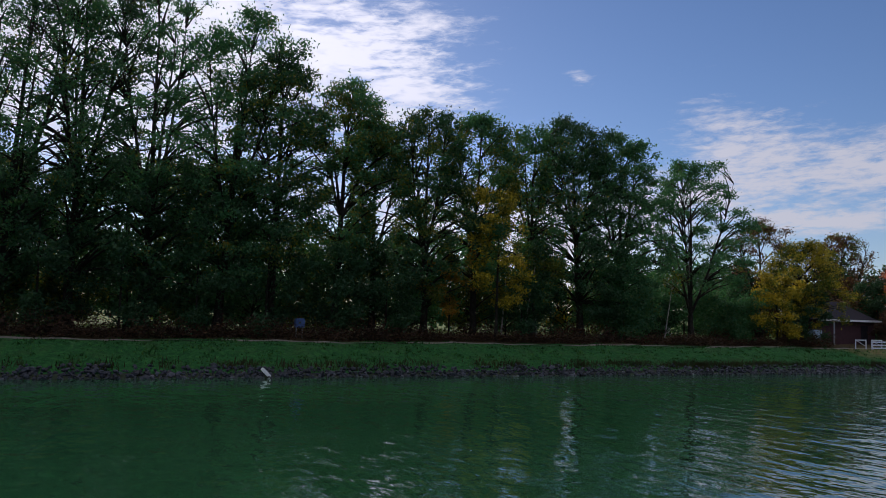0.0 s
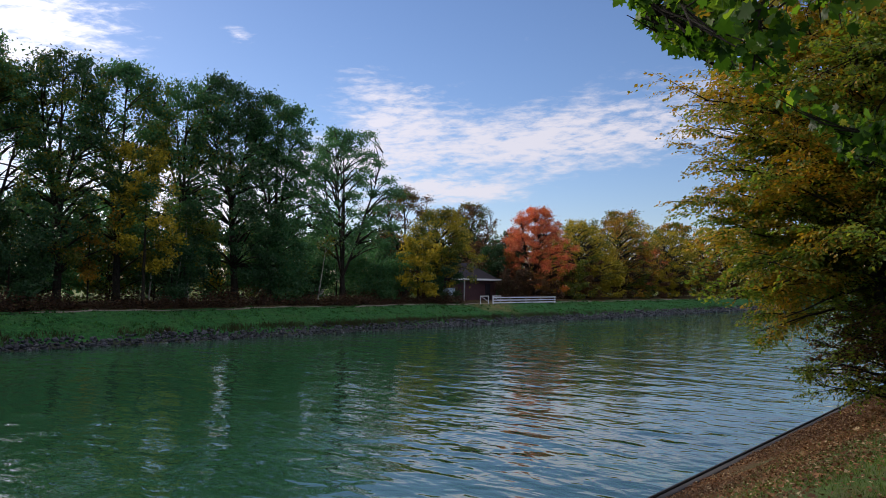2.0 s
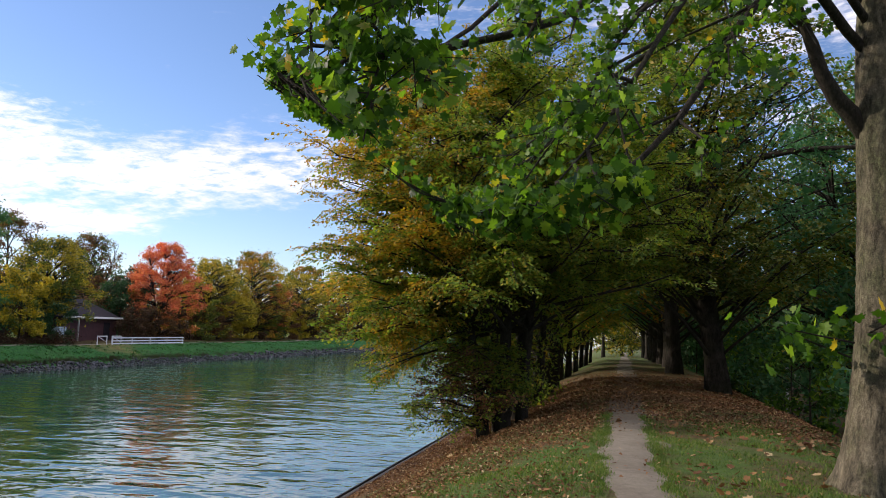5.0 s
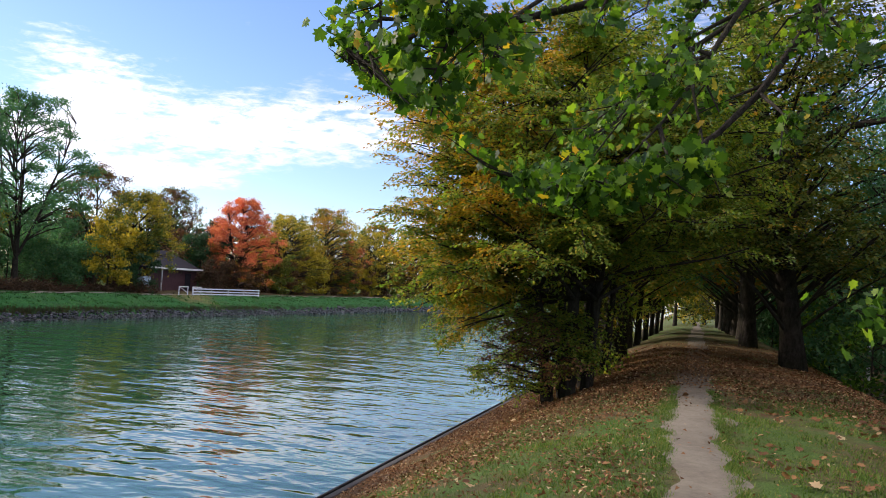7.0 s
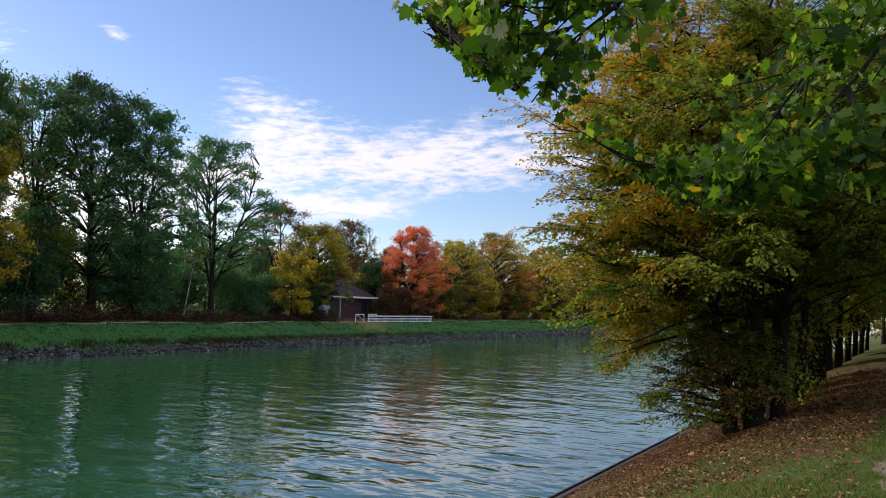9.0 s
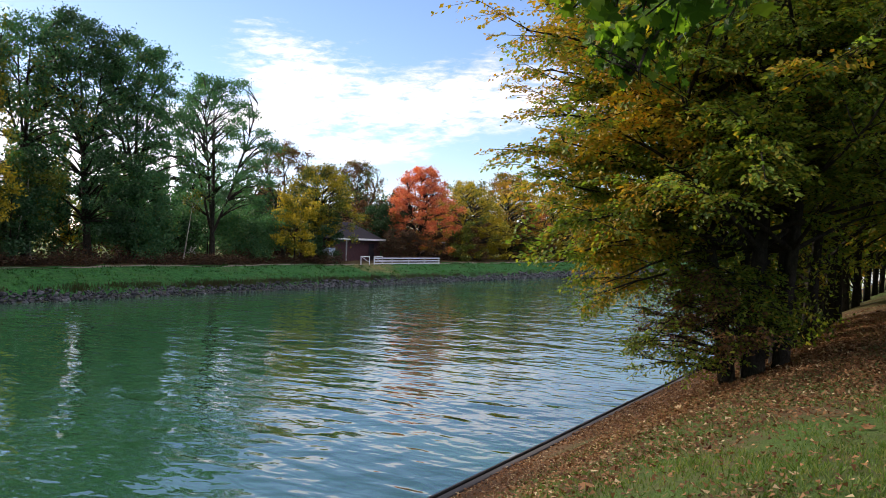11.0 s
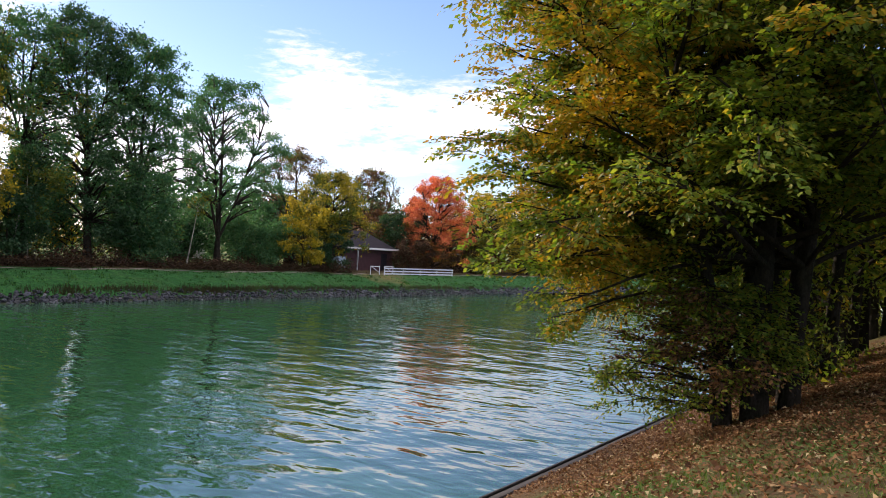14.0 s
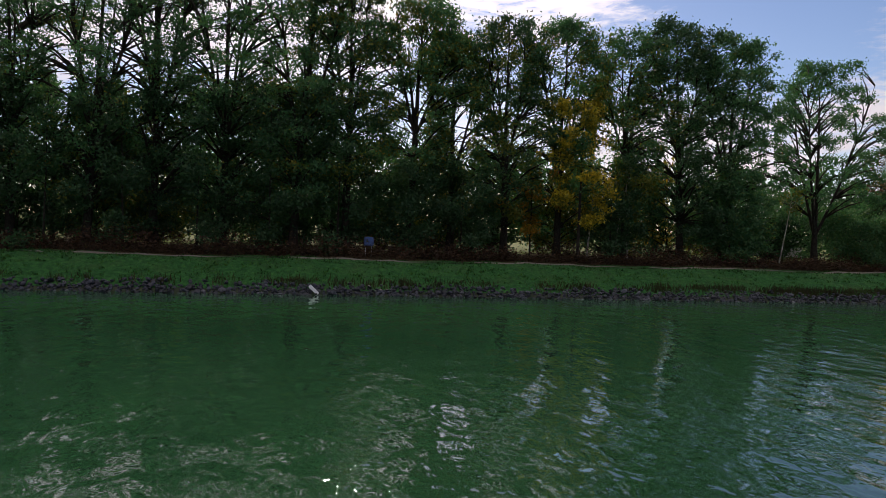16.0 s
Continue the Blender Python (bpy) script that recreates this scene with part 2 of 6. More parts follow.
def ground_mats():
    out = []
    k = Mat("lawn")                                          # mown grass with litter and bare patches
    f, c, d = k.noise(34, 5, 0.7), k.noise(1.1, 4, 0.6), k.noise(9, 4, 0.6)
    g = k.ramp(f, ((0.25, (0.026, 0.054, 0.012)), (0.6, (0.066, 0.12, 0.024)), (0.8, (0.12, 0.155, 0.04))))
    e = k.ramp(d, ((0.3, (0.05, 0.036, 0.022)), (0.7, (0.13, 0.085, 0.045))))
    lawn = k.mix(k.ramp(c, ((0.42, (0, 0, 0)), (0.62, (0.85, 0.85, 0.85)))), g, e)
    sep = k.node("ShaderNodeSeparateXYZ", Vector=k.node("ShaderNodeTexCoord").outputs["Object"])
    deep = k.math("ADD", k.math("MULTIPLY", k.math("SUBTRACT", sep.outputs[1], 12.3), 0.16), k.math("MULTIPLY", k.math("SUBTRACT", c, 0.5), 2.2))
    strip_ = k.math("MULTIPLY", k.math("SUBTRACT", -4.7, sep.outputs[0]), 1.4)
    deep = k.math("MINIMUM", deep, k.math("MULTIPLY", k.math("SUBTRACT", 45.0, sep.outputs[1]), 0.05))
    leafy = k.node("ShaderNodeClamp", Value=k.math("MAXIMUM", deep, strip_)).outputs[0]
    mould = k.ramp(k.noise(26, 5, 0.7), ((0.3, (0.045, 0.022, 0.012)), (0.6, (0.12, 0.06, 0.028)), (0.8, (0.2, 0.11, 0.05))))
    out.append(k.surface(k.mix(k.math("MULTIPLY", leafy, 0.85), lawn, mould), 0.95, k.bump(f, 0.8, 0.05), spec=0.2))
    k = Mat("far_bank_grass")
    f, c = k.noise(3.5, 6, 0.75), k.noise(0.6, 4, 0.6)
    g = k.ramp(f, ((0.3, (0.005, 0.028, 0.009)), (0.5, (0.020, 0.095, 0.024)), (0.7, (0.045, 0.155, 0.034))))
    g = k.mix(k.ramp(c, ((0.5, (0, 0, 0)), (0.78, (0.4, 0.4, 0.4)))), g, (0.055, 0.075, 0.024))
    sep = k.node("ShaderNodeSeparateXYZ", Vector=k.node("ShaderNodeTexCoord").outputs["Object"])
    dry = k.math("SUBTRACT", 1.25, k.math("ADD", k.math("MULTIPLY", k.math("ABSOLUTE", k.math("SUBTRACT", sep.outputs[1], 61.5)), 0.16), k.math("MULTIPLY", k.math("ABSOLUTE", k.math("ADD", sep.outputs[0], 47.6)), 0.22)))
    dry = k.node("ShaderNodeClamp", Value=k.math("ADD", dry, k.math("MULTIPLY", k.math("SUBTRACT", c, 0.5), 1.6))).outputs[0]
    out.append(k.surface(k.mix(k.math("MULTIPLY", dry, 0.8), g, k.ramp(f, ((0.3, (0.10, 0.065, 0.03)), (0.7, (0.26, 0.19, 0.08))))), 0.95, k.bump(f, 1.0, 0.15), spec=0.15))
    k = Mat("woodland_floor")
    f, c = k.noise(5, 6, 0.7), k.noise(0.35, 3, 0.6)
    out.append(k.surface(k.mix(c, k.ramp(f, ((0.3, (0.03, 0.02, 0.013)), (0.7, (0.11, 0.06, 0.03)))), k.ramp(f, ((0.3, (0.02, 0.03, 0.01)), (0.7, (0.07, 0.065, 0.025))))), 0.95, k.bump(f, 1.0, 0.1), spec=0.1))
    k = Mat("meadow")
    f = k.noise(2, 6, 0.7)
    out.append(k.surface(k.ramp(f, ((0.3, (0.06, 0.10, 0.02)), (0.7, (0.13, 0.16, 0.04)))), 0.95, spec=0.1))
    k = Mat("canal_bed")
    f = k.noise(2, 4, 0.6)
    out.append(k.surface(k.ramp(f, ((0.3, (0.02, 0.03, 0.02)), (0.7, (0.05, 0.06, 0.035)))), 0.95, spec=0.1))
    return out


def water_mat():
    k = Mat("canal_water")
    co = k.node("ShaderNodeTexCoord").outputs["Object"]
    calm = k.ramp(k.noise(0.11, 2, 0.5, (1, 0.6, 1)), ((0.36, (0.7, 0.7, 0.7)), (0.64, (1, 1, 1))))

    def height(dx, dy):
        # short wind ripples over longer ones
        total = None
        for scale, amp, st in ((0.36, 0.080, (0.8, 1.35, 1)), (1.1, 0.052, (0.75, 1.35, 1)), (2.8, 0.0145, (0.8, 1.3, 1))):
            mp = k.node("ShaderNodeMapping", Vector=co, Location=(dx * st[0], dy * st[1], 0), Scale=st)
            f = k.node("ShaderNodeTexNoise", Vector=mp.outputs[0], Scale=scale, Detail=1.0, Roughness=0.4, Distortion=0.5).outputs["Fac"]
            f = k.math("MULTIPLY", f, amp)
            total = f if total is None else k.math("ADD", total, f)
        return total

    step = 0.025
    h0 = height(0, 0)
    gx = k.math("MULTIPLY", k.math("MULTIPLY", k.math("SUBTRACT", h0, height(step, 0)), 1 / step), calm)
    gy = k.math("MULTIPLY", k.math("MULTIPLY", k.math("SUBTRACT", h0, height(0, step)), 1 / step), calm)
    vec = k.node("ShaderNodeCombineXYZ", X=gx, Y=gy, Z=1.0)
    nn = k.node("ShaderNodeVectorMath")
    nn.operation = "NORMALIZE"
    k.put(vec.outputs[0], nn.inputs[0])
    n = nn.outputs[0]
    body = k.ramp(k.noise(0.05, 2, 0.5), ((0.3, (0.019, 0.082, 0.034)), (0.7, (0.028, 0.100, 0.040))))
    return k.surface(body, 0.015, n, spec=0.5, ior=1.88)


def plain(name, color, rough=0.7, var=0.25, scale=6.0, metal=0.0, bump=0.2):
    k = Mat(name)
    f = k.noise(scale, 5, 0.65)
    lo, hi = tuple(v * (1 - var) for v in color), tuple(min(1, v * (1 + var)) for v in color)
    return k.surface(k.ramp(f, ((0.3, lo), (0.7, hi))), rough, k.bump(f, bump, 0.02), metal)


def path_mat():
    """Trodden earth, grey where worn bare, brown with leaf mould and painted tree shade."""
    k = Mat("path_earth")
    f, d = k.noise(12, 6, 0.7), k.noise(1.4, 4, 0.6)
    earth = k.mix(0.6, k.ramp(f, ((0.3, (0.10, 0.086, 0.068)), (0.7, (0.235, 0.21, 0.175)))), k.ramp(d, ((0.35, (0.12, 0.105, 0.085)), (0.65, (0.21, 0.19, 0.16)))))
    mould = k.ramp(k.noise(30, 5, 0.7), ((0.3, (0.030, 0.018, 0.011)), (0.6, (0.075, 0.042, 0.022)), (0.8, (0.14, 0.08, 0.04))))
    sep = k.node("ShaderNodeSeparateXYZ", Vector=k.node("ShaderNodeTexCoord").outputs["Object"])
    a = k.math("ADD", k.math("MULTIPLY", k.math("SUBTRACT", sep.outputs[1], 12.0), 0.18), k.math("MULTIPLY", k.math("SUBTRACT", d, 0.5), 2.5))
    # paler again past y 26, the sunlit stretch put into the colour
    a = k.math("MINIMUM", a, k.math("MULTIPLY", k.math("SUBTRACT", 31.0, sep.outputs[1]), 0.2))
    a = k.node("ShaderNodeClamp", Value=a).outputs[0]
    return k.surface(k.mix(k.math("MULTIPLY", a, 0.88), earth, mould), 0.95, k.bump(f, 0.9, 0.03), spec=0.15)


M_LAWN, M_FARGRASS, M_WOODFLOOR, M_MEADOW, M_BED = ground_mats()
M_WATER = water_mat()
def stone_mat():
    """Dark bluish broken stone, each piece of its own tone."""
    k = Mat("riprap_stone")
    g = k.node("ShaderNodeNewGeometry").outputs["Random Per Island"]
    o = k.node("ShaderNodeObjectInfo").outputs["Random"]
    f = k.noise(6.0, 5, 0.7)
    col = k.ramp(k.math("FRACT", k.math("ADD", g, o)), ((0.0, (0.006, 0.008, 0.014)), (0.6, (0.014, 0.018, 0.03)), (0.9, (0.03, 0.036, 0.055)), (1.0, (0.08, 0.085, 0.10))))
    col = k.mix(0.6, col, k.ramp(f, ((0.3, (0.5, 0.5, 0.5)), (0.7, (1.4, 1.4, 1.4)))), "MULTIPLY")
    return k.surface(col, 0.6, k.bump(f, 0.7, 0.03))


M_STONE = stone_mat()
M_CAP = plain("cap_concrete", (0.024, 0.020, 0.021), 0.85, 0.4, 5.0, bump=0.5)
M_STEEL = plain("sheet_pile_steel", (0.014, 0.012, 0.012), 0.7, 0.5, 6.0)
M_DIRT = path_mat()
M_GRAVEL = plain("gravel", (0.15, 0.135, 0.115), 0.95, 0.25, 5.0)
M_WHITE = plain("white_paint", (0.75, 0.76, 0.78), 0.5, 0.08)
M_BRICK = plain("red_brown_brick", (0.055, 0.022, 0.028), 0.9, 0.3, 3.0)
M_ROOF = plain("dark_roof_tiles", (0.013, 0.011, 0.018), 1.0, 0.3, 4.0)
M_GLASS = plain("dark_window", (0.03, 0.035, 0.04), 0.1, 0.1)
M_BLUE = plain("blue_plastic", (0.035, 0.075, 0.2), 0.5, 0.15)
M_METAL = plain("galvanised_steel", (0.45, 0.47, 0.5), 0.45, 0.15, metal=0.6)
M_BLADE = leaf_mat("grass_blade", ((0.0, (0.042, 0.09, 0.014)), (0.5, (0.085, 0.16, 0.026)), (0.85, (0.145, 0.205, 0.048)), (1.0, (0.22, 0.19, 0.08))), (1.2, 1.2, 0.6), 0.3)
M_LITTER = leaf_mat("fallen_leaf", ((0.0, (0.07, 0.03, 0.015)), (0.45, (0.16, 0.075, 0.032)), (0.85, (0.25, 0.135, 0.06)), (1.0, (0.46, 0.37, 0.23))), (1.0, 0.9, 0.7), 0.12, 0.7)


# ---------------------------------------------------------------- mesh helpers
def mesh_of(name, verts, faces, mat, smooth=False):
    """A mesh from arrays; faces are rows of one length."""
    verts, faces = np.asarray(verts, np.float32), np.asarray(faces, np.int32)
    me = bpy.data.meshes.new(name)
    me.vertices.add(len(verts))
    me.vertices.foreach_set("co", verts.ravel())
    n = faces.shape[1]
    me.loops.add(faces.size)
    me.loops.foreach_set("vertex_index", faces.ravel())
    me.polygons.add(len(faces))
    me.polygons.foreach_set("loop_start", np.arange(0, faces.size, n, dtype=np.int32))
    me.polygons.foreach_set("use_smooth", np.full(len(faces), smooth))
    me.update(calc_edges=True)
    me.materials.append(mat)
    return me


def part(name, me, parent, label=""):
    ob = new(name, me)
    ob.parent = parent
    return tagged(ob, label)


def bm_mesh(name, bm, mat, smooth=False):
    me = bpy.data.meshes.new(name)
    bm.to_mesh(me)
    bm.free()
    me.materials.append(mat)
    if smooth:
        me.polygons.foreach_set("use_smooth", np.full(len(me.polygons), True))
    return me


def thing(name, loc, label, category, group="", kind="", rz=0.0):
    ob = new(name)
    ob.matrix_world = pose(*loc, 0, 0, rz)
    return tagged(ob, label, category, group, kind)


def box_bm(bm, x0, x1, y0, y1, z0, z1, bevel=0.0):
    r = bmesh.ops.create_cube(bm, size=1.0, matrix=Matrix.LocRotScale(((x0 + x1) / 2, (y0 + y1) / 2, (z0 + z1) / 2), None, (x1 - x0, y1 - y0, z1 - z0)))
    if bevel:
        ed = list({e for v in r["verts"] for e in v.link_edges})
        bmesh.ops.bevel(bm, geom=ed, offset=bevel, segments=2, affect="EDGES")
    return bm


def box(name, x0, x1, y0, y1, z0, z1, mat, bevel=0.01):
    return bm_mesh(name, box_bm(bmesh.new(), x0, x1, y0, y1, z0, z1, bevel), mat)


def unit(v):
    return v / np.maximum(np.linalg.norm(v, axis=-1, keepdims=True), 1e-9)


class Tubes:
    """Collects tapered branches into one array mesh of quads."""

    def __init__(self):
        self.v, self.f, self.n = [], [], 0

    def line(self, pts, rad, sides=7, rng=None, rough=0.0):
        pts, rad = np.asarray(pts, float), np.asarray(rad, float)
        tan = unit(np.gradient(pts, axis=0))
        ref = np.where(np.abs(tan[:, 2:3]) > 0.9, np.array([[1.0, 0, 0]]), np.array([[0, 0, 1.0]]))
        a = unit(np.cross(tan, ref))
        b = np.cross(tan, a)
        ang = np.linspace(0, 2 * np.pi, sides, endpoint=False)
        r = rad[:, None] * (1 + (rng.normal(0, rough, (len(pts), sides)) if rng is not None and rough else 0))
        ring = pts[:, None] + r[..., None] * (np.cos(ang)[None, :, None] * a[:, None] + np.sin(ang)[None, :, None] * b[:, None])
        i = np.arange(len(pts) - 1)[:, None] * sides + np.arange(sides)[None]
        j = np.arange(len(pts) - 1)[:, None] * sides + (np.arange(sides)[None] + 1) % sides
        self.v.append(ring.reshape(-1, 3))
        self.f.append(np.stack([i, j, j + sides, i + sides], -1).reshape(-1, 4) + self.n)
        self.n += len(pts) * sides

    def sticks(self, p, q, r0, r1, sides=3):
        """Many straight thin branches at once."""
        m = len(p)
        tan = unit(q - p)
        a = unit(np.cross(tan, np.array([0.3, 0.2, 1.0])))
        b = np.cross(tan, a)
        ang = np.linspace(0, 2 * np.pi, sides, endpoint=False)
        off = np.cos(ang)[None, :, None] * a[:, None] + np.sin(ang)[None, :, None] * b[:, None]
        v = np.stack([p[:, None] + off * np.reshape(r0, (-1, 1, 1)), q[:, None] + off * np.reshape(r1, (-1, 1, 1))], 1)
        base = (np.arange(m) * 2 * sides)[:, None]
        i, j = np.arange(sides)[None], (np.arange(sides)[None] + 1) % sides
        self.v.append(v.reshape(-1, 3))
        self.f.append(np.stack([base + i, base + j, base + j + sides, base + i + sides], -1).reshape(-1, 4) + self.n)
        self.n += m * 2 * sides

    def mesh(self, name, mat):
        return mesh_of(name, np.concatenate(self.v), np.concatenate(self.f), mat, True)


def leaf_frames(c, rng, up=0.7, droop=0.0):
    n = unit(rng.normal(0, 1, c.shape) + np.array([0, 0, up]))
    u = unit(np.cross(n, rng.normal(0, 1, c.shape)))
    u[:, 2] -= droop
    u = unit(u)
    return u, unit(np.cross(n, u)), n


def leaf_mesh(name, c, size, mat, rng, wide=0.62, up=0.7, droop=0.0, tri=False):
    """Small pointed leaves, folded a little along the middle, at the centres c."""
    u, v, n = leaf_frames(c, rng, up, droop)
    s = size * rng.uniform(0.65, 1.25, (len(c), 1))
    if tri:                                                  # far-off leaves: one pointed face each
        vs = np.stack([c - u * s * 0.5 - v * s * wide * 0.5, c - u * s * 0.5 + v * s * wide * 0.5, c + u * s * 0.5], 1)
        return mesh_of(name, vs.reshape(-1, 3), np.arange(len(c) * 3).reshape(-1, 3), mat)
    vs = np.stack([c - u * s * 0.5, c + v * s * wide * 0.5 + n * s * 0.08, c + u * s * 0.5, c - v * s * wide * 0.5 + n * s * 0.08], 1)
    return mesh_of(name, vs.reshape(-1, 3), np.arange(len(c) * 4).reshape(-1, 4), mat)


LOBES = ((0.0, -0.38), (0.16, -0.42), (0.40, -0.40), (0.35, -0.17), (0.65, -0.02), (0.42, 0.10), (0.51, 0.36), (0.25, 0.26), (0.19, 0.42), (0.0, 0.66),
         (-0.19, 0.42), (-0.25, 0.26), (-0.51, 0.36), (-0.42, 0.10), (-0.65, -0.02), (-0.35, -0.17), (-0.40, -0.40), (-0.16, -0.42))


def maple_leaf_mesh(name, c, size, mat, rng, up=0.9, droop=0.5):
    """Five-lobed leaves, cupped."""
    u, v, n = leaf_frames(c, rng, up, droop)
    s = size * rng.uniform(0.6, 1.2, (len(c), 1, 1))
    k = np.array(LOBES)
    cup = rng.uniform(0.05, 0.35, (len(c), 1, 1))
    vs = c[:, None] + s * (k[None, :, :1] * v[:, None] + k[None, :, 1:] * u[:, None] + cup * (k[None, :, :1] ** 2) * n[:, None])
    hub = (c + 0.0 * u)[:, None]
    vs = np.concatenate([vs, hub], 1)
    m = len(k)
    t = np.array([(i, (i + 1) % m, m) for i in range(m)])
    f = (np.arange(len(c)) * (m + 1))[:, None, None] + t[None]
    return mesh_of(name, vs.reshape(-1, 3), f.reshape(-1, 3), mat)


def grow(rng, H, cb, R, r0, limbs=16, subs=5, twigs=4, shape="oval", lean=(0, 0), lift=(0.15, 1.0), stems=1, spread=0.0, low_droop=0.0, inner=0.2, fine=True, bound=None, flat=1.0):
    """A branching skeleton from the ground at the origin: its tubes, and the twigs' ends."""
    wood = Tubes()
    P, Q = [], []
    for st in range(stems):
        a = rng.uniform(0, 6.28)
        off = np.array([math.cos(a), math.sin(a), 0]) * spread * (st > 0 or stems > 1)
        h = H * (1 if st == 0 else rng.uniform(0.82, 0.97))
        k = 10
        z = np.linspace(0, h, k)
        s = z / h
        wob = np.cumsum(rng.normal(0, 0.012 * H / 3, (k, 2)), 0) * s[:, None]
        trunk = np.stack([lean[0] * s + wob[:, 0] + off[0] * (0.12 + s), lean[1] * s + wob[:, 1] + off[1] * (0.12 + s), z - 0.15], 1)
        rad = r0 / (1 + 0.35 * (stems - 1)) * (1.0 - 0.88 * s) * (1 + 0.45 * np.exp(-z / 0.35))
        wood.line(trunk, rad, 9, rng, 0.05)
        for i in range(limbs):
            u = (i + rng.uniform(0, 1)) / limbs
            zz = cb + (h * 0.97 - cb) * u
            base = np.array([np.interp(zz, z, trunk[:, j]) for j in range(3)])
            base[2] = zz - 0.15
            if shape == "oval":
                w = math.sin(math.pi * min(1, 0.16 + 0.80 * u)) ** 0.75
            elif shape == "spread":
                w = math.sin(math.pi * min(1, 0.30 + 0.62 * u)) ** 0.6
            elif shape == "sweep":
                w = 0.60 + 0.40 * min(1, u / 0.25) - 0.35 * max(0, u - 0.7)
            elif shape == "cone":
                w = 1.02 - 0.9 * u
            else:
                w = 0.75 + 0.25 * math.sin(math.pi * u)
            L = R * w * rng.uniform(0.75, 1.1)
            az = i * 2.4 + rng.uniform(-0.5, 0.5) + st
            rise = lift[0] + (lift[1] - lift[0]) * u + rng.normal(0, 0.08)
            d = np.array([math.cos(az), math.sin(az), 0])
            t = np.linspace(0, 1, 6)[:, None]
            drop = low_droop * (1 - u)
            line = base + d * L * t + np.array([0, 0, 1]) * L * (rise * t + (0.16 - drop) * t ** 2) + np.cumsum(rng.normal(0, 0.02 * L, (6, 3)), 0) * t
            if bound is not None:
                line = bound(line)
            lr = max(0.012, 0.30 * r0 * (1 - 0.7 * u) / stems ** 0.5)
            wood.line(line, lr * (1 - 0.85 * t[:, 0]), 5 if fine else 4)
            m = subs
            ss = rng.uniform(inner, 1.0, m)
            sp = np.stack([np.interp(ss, t[:, 0], line[:, j]) for j in range(3)], 1)
            sdir = unit(d * 0.9 + rng.normal(0, 0.62, (m, 3)) + np.array([0, 0, 0.18 - drop * 0.5]))
            sl = L * rng.uniform(0.28, 0.5, (m, 1))
            se = sp + sdir * sl
            if bound is not None:
                se = bound(se)
            wood.sticks(sp, se, np.full(m, lr * 0.36), np.full(m, lr * 0.12), 3)
            tt = rng.uniform(0.3, 1.0, (m, twigs, 1))
            tp = sp[:, None] + (se - sp)[:, None] * tt
            td = unit(sdir[:, None] * 0.6 + rng.normal(0, 0.6, (m, twigs, 3)) * np.array([1, 1, flat]))
            te = tp + td * (sl[:, None] * rng.uniform(0.3, 0.6, (m, twigs, 1)))
            P.append(tp.reshape(-1, 3))
            Q.append(te.reshape(-1, 3))
    P, Q = np.concatenate(P), np.concatenate(Q)
    if bound is not None:
        P, Q = bound(P), bound(Q)
    if fine:
        wood.sticks(P, Q, np.full(len(P), max(0.006, r0 * 0.02)), np.full(len(P), 0.003), 3)
    return wood, P, Q


def leaf_places(rng, P, Q, n, puff, flat=0.6):
    """Leaf centres scattered along the twigs."""
    i = rng.integers(0, len(P), n)
    t = rng.uniform(0.1, 1.15, (n, 1))
    g = rng.normal(0, 1, (n, 3)) * puff * np.array([1, 1, flat])
    return P[i] + (Q[i] - P[i]) * t + g


# holes in the crowns fitted to the camera's view: y, z, half-width, half-height
SIGHT_GAPS = ((34.8, 9.2, 0.5, 2.2), (34.9, 5.4, 0.6, 1.6), (29.4, 9.0, 0.8, 3.0), (25.0, 8.0, 0.5, 2.2), (18.6, 10.5, 0.9, 3.2), (15.2, 12.0, 0.8, 3.2), (-3.5, 13.0, 0.9, 3.0), (-7.5, 13.0, 0.9, 3.0), (43.4, 9.5, 0.45, 3.6))


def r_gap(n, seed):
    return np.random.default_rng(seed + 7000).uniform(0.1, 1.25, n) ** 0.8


def arms(wood, seed, H, cb, R, r0, count, arm, face, lean, bound, shell=0.25, low=-0.45, keep=None):
    """Limbs that climb from the stem and arch out to the crown's leafy masses; gives the masses' centres."""
    rng = np.random.default_rng(seed + 3000)
    d = unit(rng.normal(0, 1, (count, 3)))
    d[:, 2] = np.where(d[:, 2] < low, -d[:, 2], d[:, 2])
    if face is not None:
        d[:, :2] += np.array(face)
        d = unit(d)
    ctr = np.array([lean[0] * 0.6, lean[1] * 0.6, (cb + H) / 2])
    p = ctr + d * rng.uniform(shell, 1.0, (count, 1)) ** 0.5 * np.array([R * 0.86, R * 0.86, (H - cb) / 2 * 0.92])
    if bound is not None:
        p = bound(p)
    if keep is not None:
        p = p[keep(p)]
    for q in p[:: 4 if count > 150 else 1]:
        r = math.hypot(q[0], q[1])
        zb = min(max(q[2] - arm * r, 0.28 * H * rng.uniform(0.7, 1.2)), H * 0.9, q[2])
        a = np.array([lean[0] * zb / H, lean[1] * zb / H, zb])
        m = a + (q - a) * 0.45 + np.array([0, 0, 0.16 * r]) + rng.normal(0, 0.06 * r, 3)
        t = np.linspace(0, 1, 6)[:, None]
        ln = (1 - t) ** 2 * a + 2 * t * (1 - t) * m + t ** 2 * q + rng.normal(0, 0.012 * r, (6, 3)) * t
        wood.line(ln if bound is None else np.where(t > 0.3, bound(ln), ln), max(0.02, 0.17 * r0) * (1 - 0.85 * t[:, 0]), 3)
    return p


